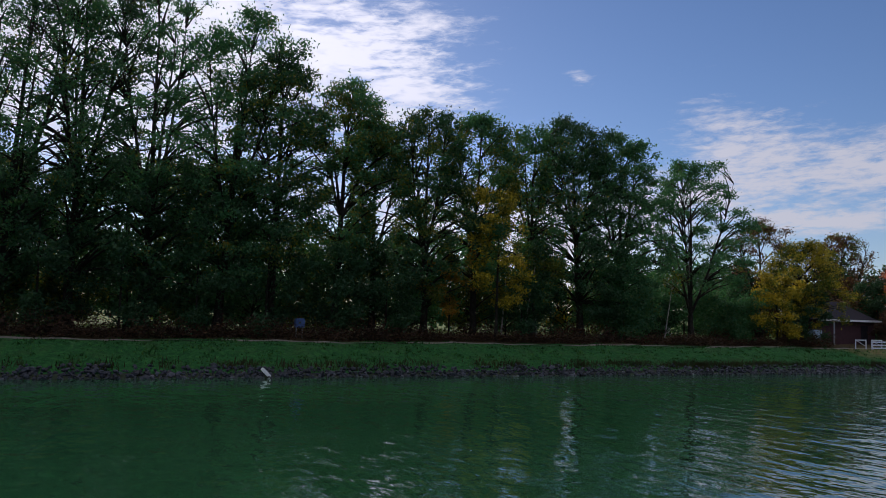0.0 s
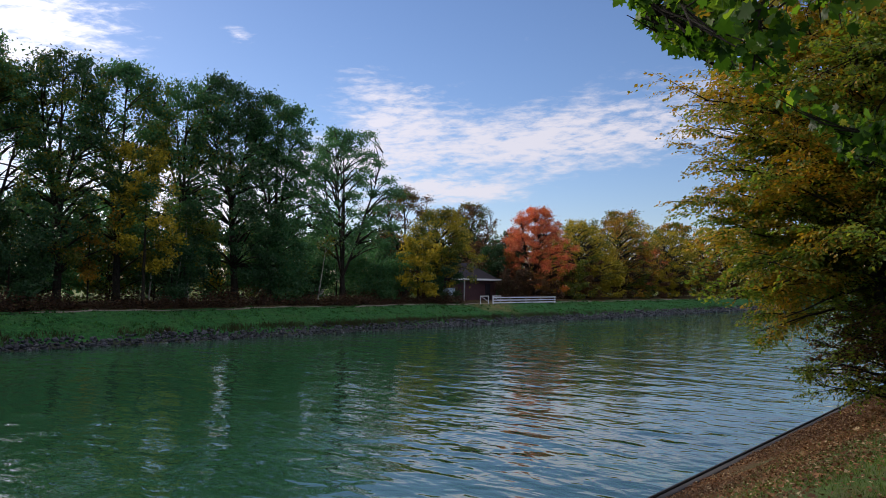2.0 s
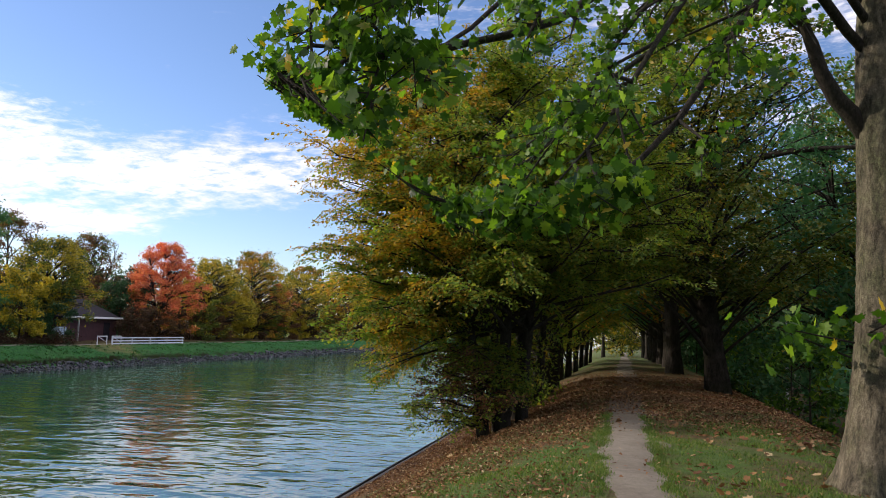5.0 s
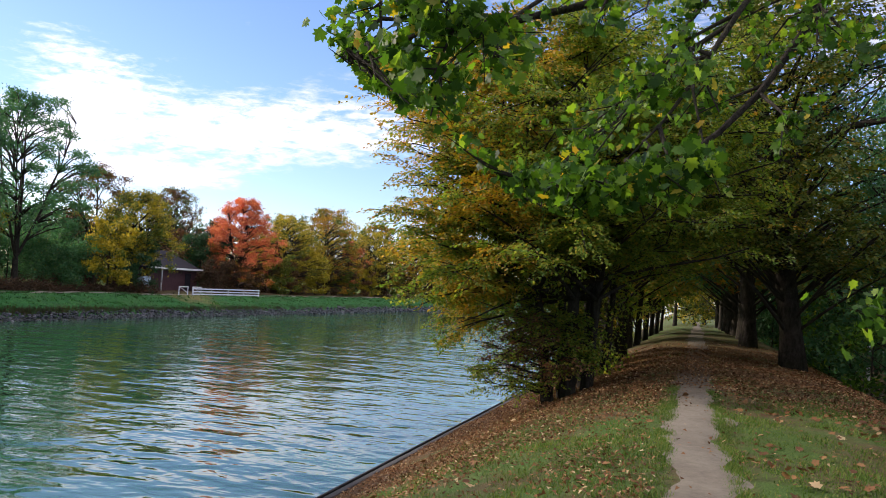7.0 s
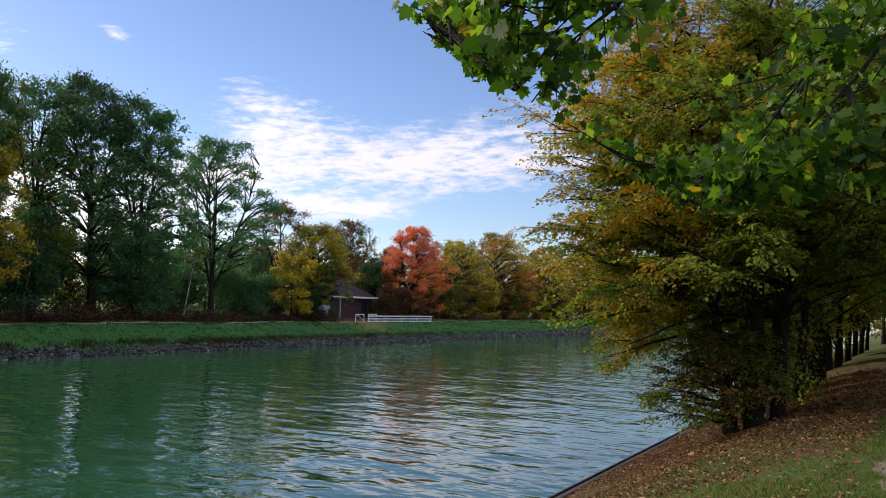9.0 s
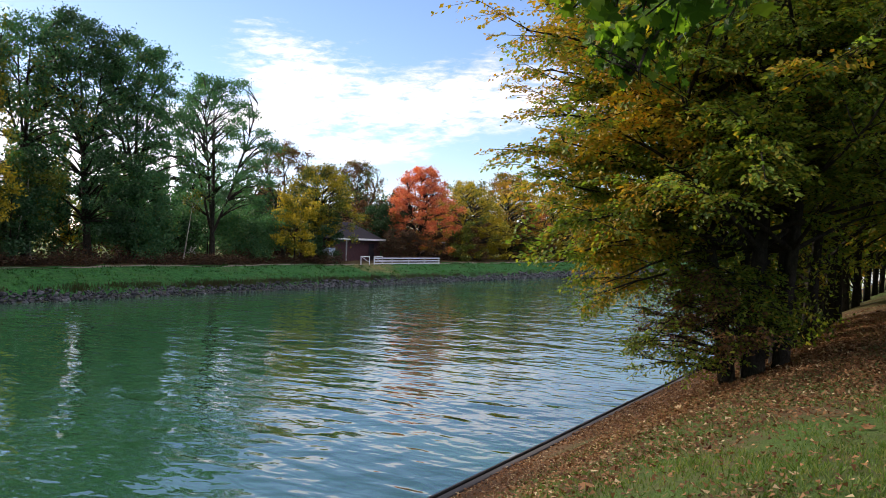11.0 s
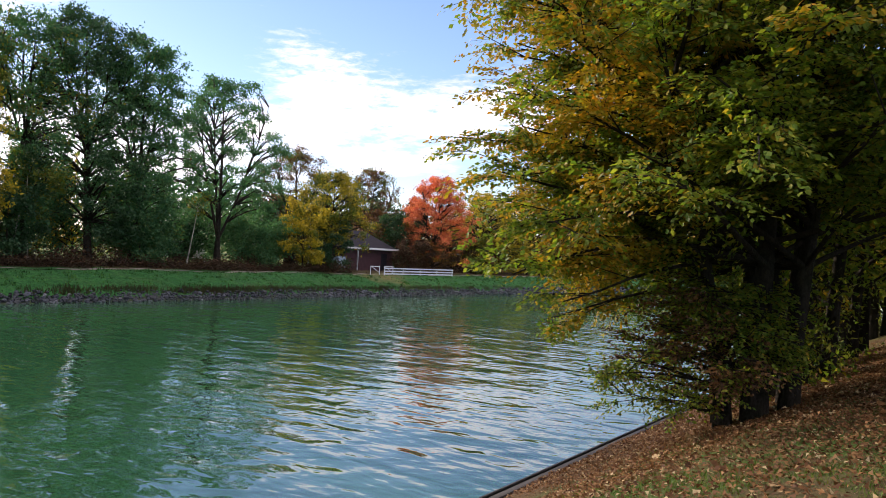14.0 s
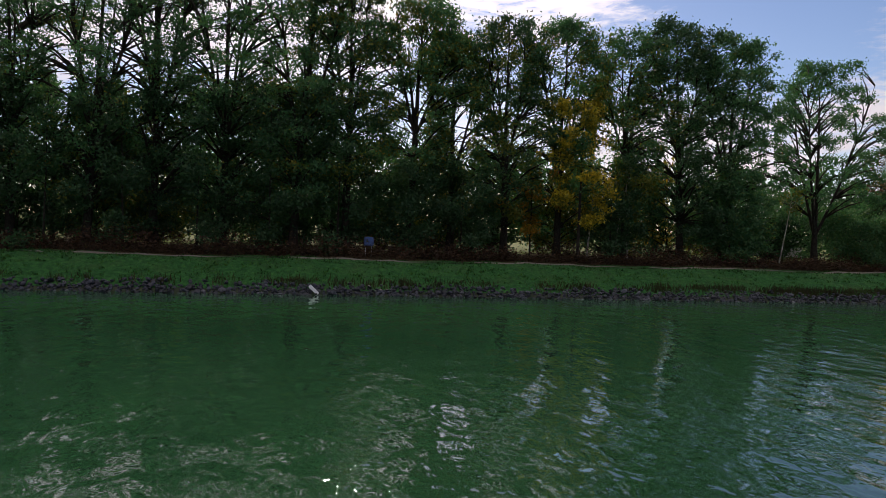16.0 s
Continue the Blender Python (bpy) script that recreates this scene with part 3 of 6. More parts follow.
def tree(loc, seed, H, cb, R, n, size, leaf, label, r0=0.2, bark=None, puff=0.28, group="", name="tree", second=None, share=0.0, cat="tree", up=0.5, tri=True, clumps=0, clump_r=0.8, part_in=0.6, arm=0.5, face=None, top=None, shell=0.25, low=-0.45, keep_at=None, **kw):
    rng = np.random.default_rng(seed)
    root = thing(name, loc, label, cat, group)
    wood, P, Q = grow(rng, H, cb, R, r0, **kw)
    K = arms(wood, seed, top or H, cb, R, r0, clumps, arm, face, kw.get("lean", (0, 0)), kw.get("bound"), shell, low, keep_at) if clumps else None
    part("trunk", wood.mesh("trunk", bark or M_BARK), root)
    if n:
        c = leaf_places(rng, P, Q, n, puff, 0.6 * kw.get("flat", 1.0))
        if clumps:                                           # the crown's rounded masses
            r2 = np.random.default_rng(seed + 5000)
            i = r2.integers(0, len(K), int(n * part_in))
            g = np.clip(r2.normal(0, 1, (len(i), 3)), -1.45, 1.45) * clump_r * r2.uniform(0.6, 1.2, (len(K), 1))[i] * np.array([1, 1, 0.5])
            c = np.concatenate([c[: n - len(i)], K[i] + g])
            c = c[c[:, 2] > min(cb, 1.0) * 0.4]
        wx, wy, wz = (c[:, j] + loc[j] for j in range(3))
        for gy, gz, ry, rz in SIGHT_GAPS:                          # holes cut along the camera's sight lines, to show sky
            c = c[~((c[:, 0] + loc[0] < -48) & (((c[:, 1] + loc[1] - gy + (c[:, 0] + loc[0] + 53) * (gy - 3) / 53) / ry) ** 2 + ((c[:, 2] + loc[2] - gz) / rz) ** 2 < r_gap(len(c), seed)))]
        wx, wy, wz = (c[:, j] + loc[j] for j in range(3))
        c = c[~((np.abs(wx - 0.3) < 1.9) & (wy > 6) & (wy < 80) & (wz < 3.9 + 0.4 * np.sin(wy * 0.9) - 0.45 * (wx - 0.3) ** 2))]    # the walk is kept clear
        if second is not None:
            pick = rng.random(len(P))                        # whole twigs turn colour together
            keep = share(c) if callable(share) else np.full(len(c), share)
            near = np.sin(c[:, 0] * 1.7 + seed) * np.sin(c[:, 1] * 1.3) * np.sin(c[:, 2] * 1.9 + 1) * 0.35 + rng.normal(0, 0.12, len(c)) + 0.5
            turn = near < keep
            part("autumn_foliage", leaf_mesh("autumn_foliage", c[turn], size, second, rng, up=up, tri=tri), root, "leaves turned yellow and orange")
            c = c[~turn]
        part("crown", leaf_mesh("crown", c, size, leaf, rng, up=up, tri=tri), root)
    return root


def wood_tree(loc, seed, H, cb, R, n, size, leaf, label, group, r0=0.28, second=None, share=0.0, clumps=80, clump_r=0.8, fork=0.38, leaders=4, name="tree", cat="tree", airy=0.0, bark=None, tall=3.0):
    """A broadleaf tree whose stem forks into climbing leaders, with flat leafy masses at the ends of their boughs under a domed top."""
    rng = np.random.default_rng(seed)
    root = thing(name, loc, label, cat, group)
    W = Tubes()
    zf = H * fork * rng.uniform(0.8, 1.15)
    lean = rng.normal(0, 0.03 * H, 2)
    zs = np.linspace(0, zf, 6)
    stem = np.stack([lean[0] * zs / H, lean[1] * zs / H, zs - 0.15], 1) + np.cumsum(rng.normal(0, 0.04, (6, 3)), 0) * np.array([1, 1, 0])
    W.line(stem, r0 * (1 - 0.35 * zs / zf) * (1 + 0.5 * np.exp(-zs / 0.4)), 8, rng, 0.05)
    lead = []
    for k in range(leaders):
        a = k * 6.2832 / leaders + rng.uniform(-0.5, 0.5)
        top = np.array([math.cos(a), math.sin(a), 0]) * R * rng.uniform(0.25 + 0.3 * airy, 0.6 + 0.25 * airy) + np.array([lean[0], lean[1], H * rng.uniform(0.84, 0.97)])
        if k == 0:
            top = np.array([lean[0], lean[1], H * 0.97])
        t = np.linspace(0, 1, 9)[:, None]
        mid = stem[-1] * 0.5 + top * 0.5 + np.array([math.cos(a), math.sin(a), 0]) * R * 0.12 * (k > 0)
        ln = (1 - t) ** 2 * stem[-1] + 2 * t * (1 - t) * mid + t ** 2 * top + np.cumsum(rng.normal(0, 0.07, (9, 3)), 0) * t
        W.line(ln, r0 * (0.6 if k == 0 else 0.45) * (1 - 0.88 * t[:, 0]), 6)
        lead.append(ln)
    every = np.concatenate([stem[2:]] + lead)
    q = np.arange(clumps)
    u = ((q * 0.7548777 + rng.uniform(0, 0.03, clumps)) % 1.0) ** 0.8
    a = 6.2832 * ((q * 0.5698403 + rng.uniform(0, 0.05, clumps)) % 1.0)
    prof = np.sqrt(np.maximum(0.03, 1 - u ** tall)) * (0.62 + 0.38 * np.minimum(1, u / 0.3)) * (1 + 0.18 * np.sin(a * 3 + seed + u * 5))
    r = R * prof * (0.25 + 0.75 * ((q * 0.381966) % 1.0)) ** 0.5
    K = np.stack([np.cos(a) * r + lean[0] * u, np.sin(a) * r + lean[1] * u, cb + (H - cb) * u], 1) + rng.normal(0, 0.08 * R, (clumps, 3))
    K[:, 2] = np.clip(K[:, 2], 0.4, H)
    for p in K:
        d = np.linalg.norm((every - p) * np.array([1, 1, 1.0]) + np.array([0, 0, 0.5]) * np.hypot(p[0], p[1]), axis=1)
        b = every[np.argmin(d + np.where(every[:, 2] > p[2], 3.0, 0))]
        t = np.linspace(0, 1, 5)[:, None]
        ln = b + (p - b) * t + np.array([0, 0, 0.10]) * np.linalg.norm(p - b) * np.sin(np.pi * t) + rng.normal(0, 0.06, (5, 3)) * t
        W.line(ln, (0.02 + 0.02 * np.linalg.norm(p - b)) * (1 - 0.8 * t[:, 0]), 3)
    part("trunk", W.mesh("trunk", bark or M_BARK), root)
    rc = clump_r * rng.uniform(0.55, 1.25, clumps)
    w = rc ** 2 / (rc ** 2).sum()
    i = rng.choice(clumps, n, p=w)
    g = unit(rng.normal(0, 1, (n, 3))) * (rng.uniform(0, 1, (n, 1)) ** 0.6 * rng.choice((0.8, 1.0, 1.5), (n, 1), p=(0.4, 0.4, 0.2)))
    lob = 1 + 0.35 * np.sin(g[:, :1] * 5 + i[:, None] * 1.7) * np.sin(g[:, 1:2] * 6 + i[:, None] * 0.9)
    c = K[i] + g * lob * rc[i][:, None] * np.array([1.3, 1.3, 0.62]) + rng.normal(0, 0.16, (n, 3)) - np.array([0, 0, 0.12]) * (np.hypot(g[:, 0], g[:, 1]) ** 2 * rc[i])[:, None]
    c = c[c[:, 2] > 0.3]
    i = i[: len(c)]
    for gy, gz, ry, rz in SIGHT_GAPS:                              # sky holes, sheared to line up with the camera's view
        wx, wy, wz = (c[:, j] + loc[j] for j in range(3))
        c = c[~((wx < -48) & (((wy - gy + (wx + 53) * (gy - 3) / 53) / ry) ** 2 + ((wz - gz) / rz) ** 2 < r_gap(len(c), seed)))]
    if second is not None:
        keep = share(c) if callable(share) else np.full(len(c), share)
        near = np.sin(c[:, 0] * 1.1 + seed) * np.sin(c[:, 1] * 0.9 + 2) * np.sin(c[:, 2] * 1.2 + 1) * 0.4 + rng.normal(0, 0.12, len(c)) + 0.5
        turn = near < keep
        if turn.any():
            part("autumn_foliage", leaf_mesh("autumn_foliage", c[turn], size, second, rng, up=0.6, tri=True), root, "leaves turned yellow and orange")
        c = c[~turn]
    part("crown", leaf_mesh("crown", c, size, leaf, rng, up=0.6, tri=True), root)
    return root


# ---------------------------------------------------------------- ground and water
XW, XE = -41.0, -6.0            # waterlines of the far and the near bank
PROFILE = ((-2500, 2), (-400, 2), (-120, 1.8), (-80, 1.8), (-66, 1.75), (-62, 1.75), (-56, 1.75), (-52, 1.7), (-50, 1.68), (-48.9, 1.62), (-47.6, 1.6), (-46.2, 1.58), (-45.4, 1.42), (-44.2, 1.05), (-43.2, 0.74),
           (-42.4, 0.5), (-41.7, 0.2), (-41.0, -0.05), (-39.5, -0.8), (-36, -2.2), (-12, -2.2), (-6.2, -2.2), (-5.9, -0.6), (-5.85, 0.16), (-5.2, 0.36), (-4.5, 0.72), (-3.8, 1.1), (-3.1, 1.48), (-2.4, 1.78), (-1.7, 2.03), (-1.1, 2.2),
           (-0.55, 2.28), (0, 2.3), (0.55, 2.3), (1.2, 2.29), (2.0, 2.27), (2.8, 2.2), (3.6, 2.0), (4.4, 1.6), (5.4, 1.0), (6.6, 0.5), (8, 0.3), (12, 0.3), (20, 0.3), (60, 0.3), (400, 0.5), (2500, 0.5))
PX, PZ = np.array([p[0] for p in PROFILE], float), np.array([p[1] for p in PROFILE], float)


def dip(x, y, z):
    """The near embankment sinks gently further along."""
    low = 0.3 + (z - 0.3) * (1 - 0.010 * np.clip(np.asarray(y) - 40, 0, 60))
    return np.where((np.asarray(x) > -5.4) & (np.asarray(z) > 0.3), low, z)


def ground_z(x, y=0.0):
    return float(dip(x, y, np.interp(x, PX, PZ)))


def build_ground():
    ys = np.concatenate([[-2500, -600, -200, -100, -60], np.arange(-40, 130, 1.0), np.arange(130, 300, 10.0), [400, 700, 2500]])
    xs = [PX[0]]
    for a, b in zip(PX[:-1], PX[1:]):
        k = max(1, int((b - a) / 1.5)) if -70 < a < 20 else 1
        xs += list(a + (b - a) * np.arange(1, k + 1) / k)
    xs = np.array(xs)
    X, Y = np.meshgrid(xs, ys, indexing="ij")
    Z = dip(X, Y, np.interp(X, PX, PZ))
    amp = np.where((X > -5) & (X < 30), 0.035, np.where((X < -41.5) & (X > -70), 0.07, 0))
    Z = Z + amp * (np.sin(X * 1.9 + Y * 0.8) * np.sin(Y * 1.3 - X) + 0.6 * np.sin(Y * 0.43 + X * 0.3))
    a, b = X.shape
    i = np.arange((a - 1) * b).reshape(a - 1, b)[:, :-1].ravel()
    me = mesh_of("ground", np.stack([X, Y, Z], -1).reshape(-1, 3), np.stack([i, i + b, i + b + 1, i + 1], -1), M_LAWN, True)
    for m in (M_FARGRASS, M_WOODFLOOR, M_MEADOW, M_BED):
        me.materials.append(m)
    cx = (xs[:-1] + xs[1:]) / 2
    idx = np.where(cx < -63, 3, np.where(cx < -48.9, 2, np.where(cx < -41.6, 1, np.where(cx < -5.88, 4, np.where(cx < 4.2, 0, np.where(cx < 15, 2, 3))))))
    me.polygons.foreach_set("material_index", np.repeat(idx, b - 1).astype(np.int32))
    tagged(new("ground", me), "grassy canal embankments and leaf-covered woodland floor", "ground", kind="structure")


def build_water():
    me = mesh_of("water", [(-41.6, -2500, 0), (-5.7, -2500, 0), (-5.7, 2500, 0), (-41.6, 2500, 0)], [(0, 1, 2, 3)], M_WATER)
    tagged(new("water", me), "rippled green canal water reflecting trees and sky", "water", kind="structure")


def strip(name, xc, half, y0, y1, step, lift, mat, label, seed, ragged=0.1, cols=7, bare=()):
    """A trodden strip along the bank with uneven borders, following the ground."""
    rng = np.random.default_rng(seed)
    ys = np.arange(y0, y1, step)
    w = max(5, int(1.1 / step)) | 1
    k = np.hanning(w + 2)
    k = k / np.sqrt((k ** 2).sum())
    e0 = np.convolve(rng.normal(0, ragged, len(ys)), k, "same") + np.convolve(rng.normal(0, ragged * 0.5, len(ys)), np.ones(3) / 3, "same")
    e1 = np.convolve(rng.normal(0, ragged, len(ys)), k, "same") + np.convolve(rng.normal(0, ragged * 0.5, len(ys)), np.ones(3) / 3, "same")
    for y, wide, long in bare:                               # trodden patches at the side
        e = e1 if wide > 0 else e0
        e += wide * np.exp(-((ys - y) / long) ** 4)
    c = np.array([xc(y) for y in ys])
    t = np.linspace(0, 1, cols)
    X = (c - half + e0)[:, None] * (1 - t) + (c + half + e1)[:, None] * t
    Y = np.repeat(ys[:, None], cols, 1)
    Z = dip(X, Y, np.interp(X, PX, PZ))
    amp = np.where(X > -5, 0.035, 0.07)
    Z = Z + amp * (np.sin(X * 1.9 + Y * 0.8) * np.sin(Y * 1.3 - X) + 0.6 * np.sin(Y * 0.43 + X * 0.3)) + lift * np.sin(np.pi * np.clip(t, 0.02, 0.98)) ** 0.4
    n, m = X.shape
    i = np.arange((n - 1) * m).reshape(n - 1, m)[:, :-1].ravel()
    me = mesh_of(name, np.stack([X, Y, Z], -1).reshape(-1, 3), np.stack([i, i + 1, i + m + 1, i + m], -1), mat, True)
    return tagged(new(name, me), label, "path", kind="structure")


def near_path_x(y):
    return -0.12 + 0.008 * max(0, y - 5) + 0.05 * math.sin(y * 0.31)


build_ground()
build_water()
strip("path", near_path_x, 0.33, -6, 130, 0.07, 0.02, M_DIRT, "narrow trodden earth footpath along the embankment crest", 3, 0.06, 9, ((5.0, -0.1, 0.6), (14.3, 0.55, 0.5), (10.5, 0.12, 0.6), (17.0, 0.25, 1.0), (12.5, -0.12, 0.8)))
strip("gravel_path", lambda y: -47.6, 0.6, -120, 260, 1.0, 0.012, M_GRAVEL, "pale gravel towpath on the far embankment", 4, 0.06)
strip("road", lambda y: 19.0, 2.6, -60, 300, 2.0, 0.05, plain("asphalt", (0.16, 0.18, 0.21), 0.6, 0.15), "grey asphalt road beyond the wood", 5, 0.03)


def build_quay():
    root = tagged(new("quay_edge"), "low dark sheet-pile bank edge with a sloping concrete cap", "bank edge", kind="structure")
    prof = ((-6.04, -1.2), (-6.04, 0.11), (-6.0, 0.14), (-5.86, 0.19), (-5.78, 0.2), (-5.76, 0.0), (-5.86, -1.2))
    bm = bmesh.new()
    rings = [[bm.verts.new((x, y, z)) for x, z in prof] for y in (0.0, 4.985)]
    for i in range(len(prof)):
        j = (i + 1) % len(prof)
        bm.faces.new((rings[0][i], rings[0][j], rings[1][j], rings[1][i]))
    bm.faces.new(rings[0][::-1])
    bm.faces.new(rings[1])
    bmesh.ops.recalc_face_normals(bm, faces=bm.faces)
    bmesh.ops.bevel(bm, geom=[e for e in bm.edges if abs(e.verts[0].co.y - e.verts[1].co.y) > 1], offset=0.015, segments=1, affect="EDGES")
    cap = bm_mesh("cap_section", bm, M_CAP)
    pile = box("sheet_pile", -6.10, -6.045, 0.0, 4.985, -1.2, 0.15, M_STEEL, 0.01)
    for k in range(-6, 50):
        for me, nm in ((cap, "cap_section"), (pile, "sheet_pile")):
            o = part(nm, me, root)
            o.location = (0, k * 5.0, 0.004 * math.sin(k * 7.1))


build_quay()

# ---------------------------------------------------------------- far bank woods
def far_z(x):
    return ground_z(x) - 0.05


WOODS = "trees of the far bank wood"
L_TALL = "tall dark green broadleaf tree standing against bright sky"
# x, y, height, crown base, crown radius
# the first three stand out of view, added for the water's reflections
ROW_A = ((-54, -33, 20, 6, 4.6), (-53, -26, 20, 6, 4.4), (-54, -20, 20, 5, 4.6), (-53, -15, 18.5, 5, 4.2), (-53.5, -10.5, 22, 5, 4.6), (-53, -6, 24, 4, 4.6),
         (-53.5, -2, 25.5, 4, 4.8), (-53, 2.5, 25.5, 4, 4.8), (-53, 7, 23.0, 4, 4.2), (-53.5, 10.6, 20.2, 5, 3.4))
ROW_B = ((-53, 15, 18.8, 8, 3.0), (-54, 18.2, 16.6, 8, 2.6), (-53, 22, 17.6, 5, 3.3), (-53, 26, 17.8, 6, 3.0), (-53.5, 31.6, 17.6, 5, 2.9), (-53, 36.0, 19.2, 4.5, 3.5), (-53, 39.6, 18.0, 3.0, 3.0))
for k, (x, y, h, cb, r) in enumerate(ROW_A + ROW_B):
    wood_tree((x, y, far_z(x)), 100 + k, h - 0.6, cb - (0.6 if y < 12 else 2.2), r * (1.12 if y < 12 else 1.28), (20000 if y < 9 else 32000 if y > 33 else 22000) if y > -16 else 9000, 0.225, M_GREEN if k % 3 else M_DARK, L_TALL, WOODS, r0=0.30, second=M_OLIVE, share=0.42 if 10 < y < 33 else 0.22 if y < 10 else 0.06,
              clumps=170 if y < 9 or y > 33 else 125, clump_r=0.72, leaders=4, airy=0.0 if y > 9 else 0.2, fork=0.42 if y > 9 else 0.3, tall=4.0)
# the airy one with several stems at the wood's end
wood_tree((-53, 47.8, far_z(-53)), 140, 15.8, 4.8, 5.6, 22000, 0.2, M_GREEN, "airy broadleaf tree with forking stems and open crown", WOODS, r0=0.3, clumps=170, clump_r=0.52, fork=0.16, leaders=5, airy=0.6, tall=2.6)
# deeper in the wood
for k in range(15):
    y = -26 + k * 3.9 if k < 10 else 12 + (k - 10) * 5.6
    rng = np.random.default_rng(300 + k)
    wood_tree((-58 - rng.uniform(0, 3), y + rng.uniform(-1.0, 1.0), far_z(-60)), 320 + k, (10.5 if k < 10 else 6.5) + rng.uniform(0, 2.5), 1.0, 3.6, 9000 if k < 10 else 5000, 0.32, (M_DARK, M_GREEN, M_OLIVE)[k % 3],
              "slender broadleaf tree deeper in the wood", WOODS, r0=0.15, clumps=60, clump_r=1.0, leaders=3)
for k in range(16):
    rng = np.random.default_rng(380 + k)
    tree((-74 - rng.uniform(0, 5), -45 + k * 9.5 + rng.uniform(-2, 2), far_z(-60)), 385 + k, rng.uniform(4.5, 6.5), 0.5, 5.2, 3000, 0.6, (M_DARK, M_OLIVE, M_GREEN)[k % 3], "distant leafy tree beyond the meadow", group="distant trees", limbs=16, subs=5, twigs=4, puff=0.6, r0=0.16, shape="column", fine=False)
# understorey
for k in range(16):
    rng = np.random.default_rng(460 + k)
    wood_tree((-55.5 - rng.uniform(0, 2), (9 + k * 4.6 if k < 9 else -18 + (k - 9) * 4.0) + rng.uniform(-1, 1), far_z(-56)), 465 + k, rng.uniform(3.2, 5.0), 0.4, 2.4, 3000, 0.24, (M_GREEN, M_OLIVE, M_DARK)[k % 3], "low leafy young tree inside the wood", "understorey trees", r0=0.07, clumps=45, clump_r=0.7, leaders=3)
UNDER = ((-51.6, -13, 8.5, 2.6), (-51.4, -8, 9.5, 2.8), (-51.8, -3.5, 9.5, 2.8), (-51.5, 1.0, 9.5, 2.8), (-51.6, 5.5, 8.8, 2.6), (-51.7, 10, 7.5, 2.4), (-51.6, 14.5, 5.5, 2.0), (-51.8, 18.5, 6, 2.2),
         (-52, 29.8, 7, 2.0), (-51.8, 39.4, 6.0, 2.0), (-52, 51.6, 3.6, 2.0), (-57, 42.0, 4.2, 2.4), (-58, 46.5, 4.6, 2.6), (-57.5, 51, 4.4, 2.6), (-58, 55.5, 4.4, 2.4))
for k, (x, y, h, r) in enumerate(UNDER):
    tree((x, y, far_z(x)), 400 + k, h + (1.2 if y < 12 else -0.3), 0.6, r * 1.1, 7500, 0.22, M_DARK if k < 9 else M_GREEN, "low shady understorey tree at the wood's edge", group="understorey trees", limbs=14, subs=5, twigs=4, puff=0.35, r0=0.08, shape="column")
tree((-49.9, 26.4, far_z(-50)), 430, 11.4, 2.5, 2.5, 12000, 0.22, M_OLIVE, "slender tree turning yellow and orange among dark trees", second=M_YELLOW, share=0.6, limbs=18, subs=5, twigs=4, puff=0.2, r0=0.12, group="autumn trees")
tree((-52.5, 23.8, far_z(-52)), 431, 6.0, 2.0, 2.0, 2500, 0.22, M_ORANGE, "small tree with brown and orange leaves", limbs=10, subs=4, twigs=4, puff=0.2, r0=0.07, group="autumn trees")
tree((-58.5, 36.6, far_z(-58)), 432, 6.5, 1.0, 2.2, 3500, 0.24, M_YELLOW, "small bright yellow tree behind dark trunks", limbs=10, subs=4, twigs=4, puff=0.25, r0=0.07, group="autumn trees")
for k, (x, y, lx) in enumerate(((-51.9, 27.9, 0.5), (-52.2, 30.0, 1.2), (-52, 31.2, -0.6), (-51.8, 43.6, 1.1), (-52, 57.6, 0.2))):
    tree((x, y, far_z(x)), 440 + k, 7.5 if k < 3 else 6.0, 4.5, 0.9, 350, 0.2, M_OLIVE, "thin pale birch sapling leaning at the wood's edge", bark=M_BIRCH, limbs=7, subs=3, twigs=2, r0=0.07, lean=(0, lx), group="birch saplings", cat="sapling")

# ---------------------------------------------------------------- far bank autumn trees
AUT = "autumn trees"
tree((-50.3, 55.2, far_z(-50)), 500, 6.0, 0.7, 2.6, 9500, 0.22, M_YELLOW, "small bright yellow tree on the far embankment", limbs=13, subs=5, twigs=3, puff=0.2, r0=0.08, group=AUT, second=M_OLIVE, share=0.35)
wood_tree((-58, 61.5, far_z(-58)), 501, 12.2, 5, 3.6, 9000, 0.2, M_RUST, "thinning tree with brown leaves and bare limbs", AUT, r0=0.26, second=M_OLIVE, share=0.4, clumps=110, clump_r=0.45, leaders=5, airy=1.0, fork=0.25)
wood_tree((-51.8, 60.6, far_z(-52)), 502, 9.6, 2.6, 3.8, 19000, 0.2, M_OLIVE, "rounded yellow-green tree on the far embankment", AUT, r0=0.16, second=M_YELLOW, share=0.5, clumps=140, clump_r=0.55)
tree((-50.8, 58.8, far_z(-51)), 503, 4.0, 0.3, 2.0, 4500, 0.22, M_DARK, "dark shrub beside the yellow tree", limbs=10, subs=4, twigs=3, puff=0.22, r0=0.05, group=AUT, shape="column")
wood_tree((-63, 79.5, far_z(-60)), 504, 12.4, 4.5, 4.6, 9000, 0.22, M_RUST, "half-bare tree with sparse brown leaves behind the shed", AUT, r0=0.3, second=M_OLIVE, share=0.45, clumps=150, clump_r=0.5, leaders=6, airy=1.0, fork=0.25, tall=2.0)
tree((-56, 76.6, far_z(-56)), 505, 6.6, 0.2, 2.3, 12000, 0.2, M_DARK, "dense dark evergreen beside the shed", limbs=20, subs=5, twigs=4, puff=0.28, r0=0.14, group=AUT, shape="oval", lift=(0.2, 0.9))
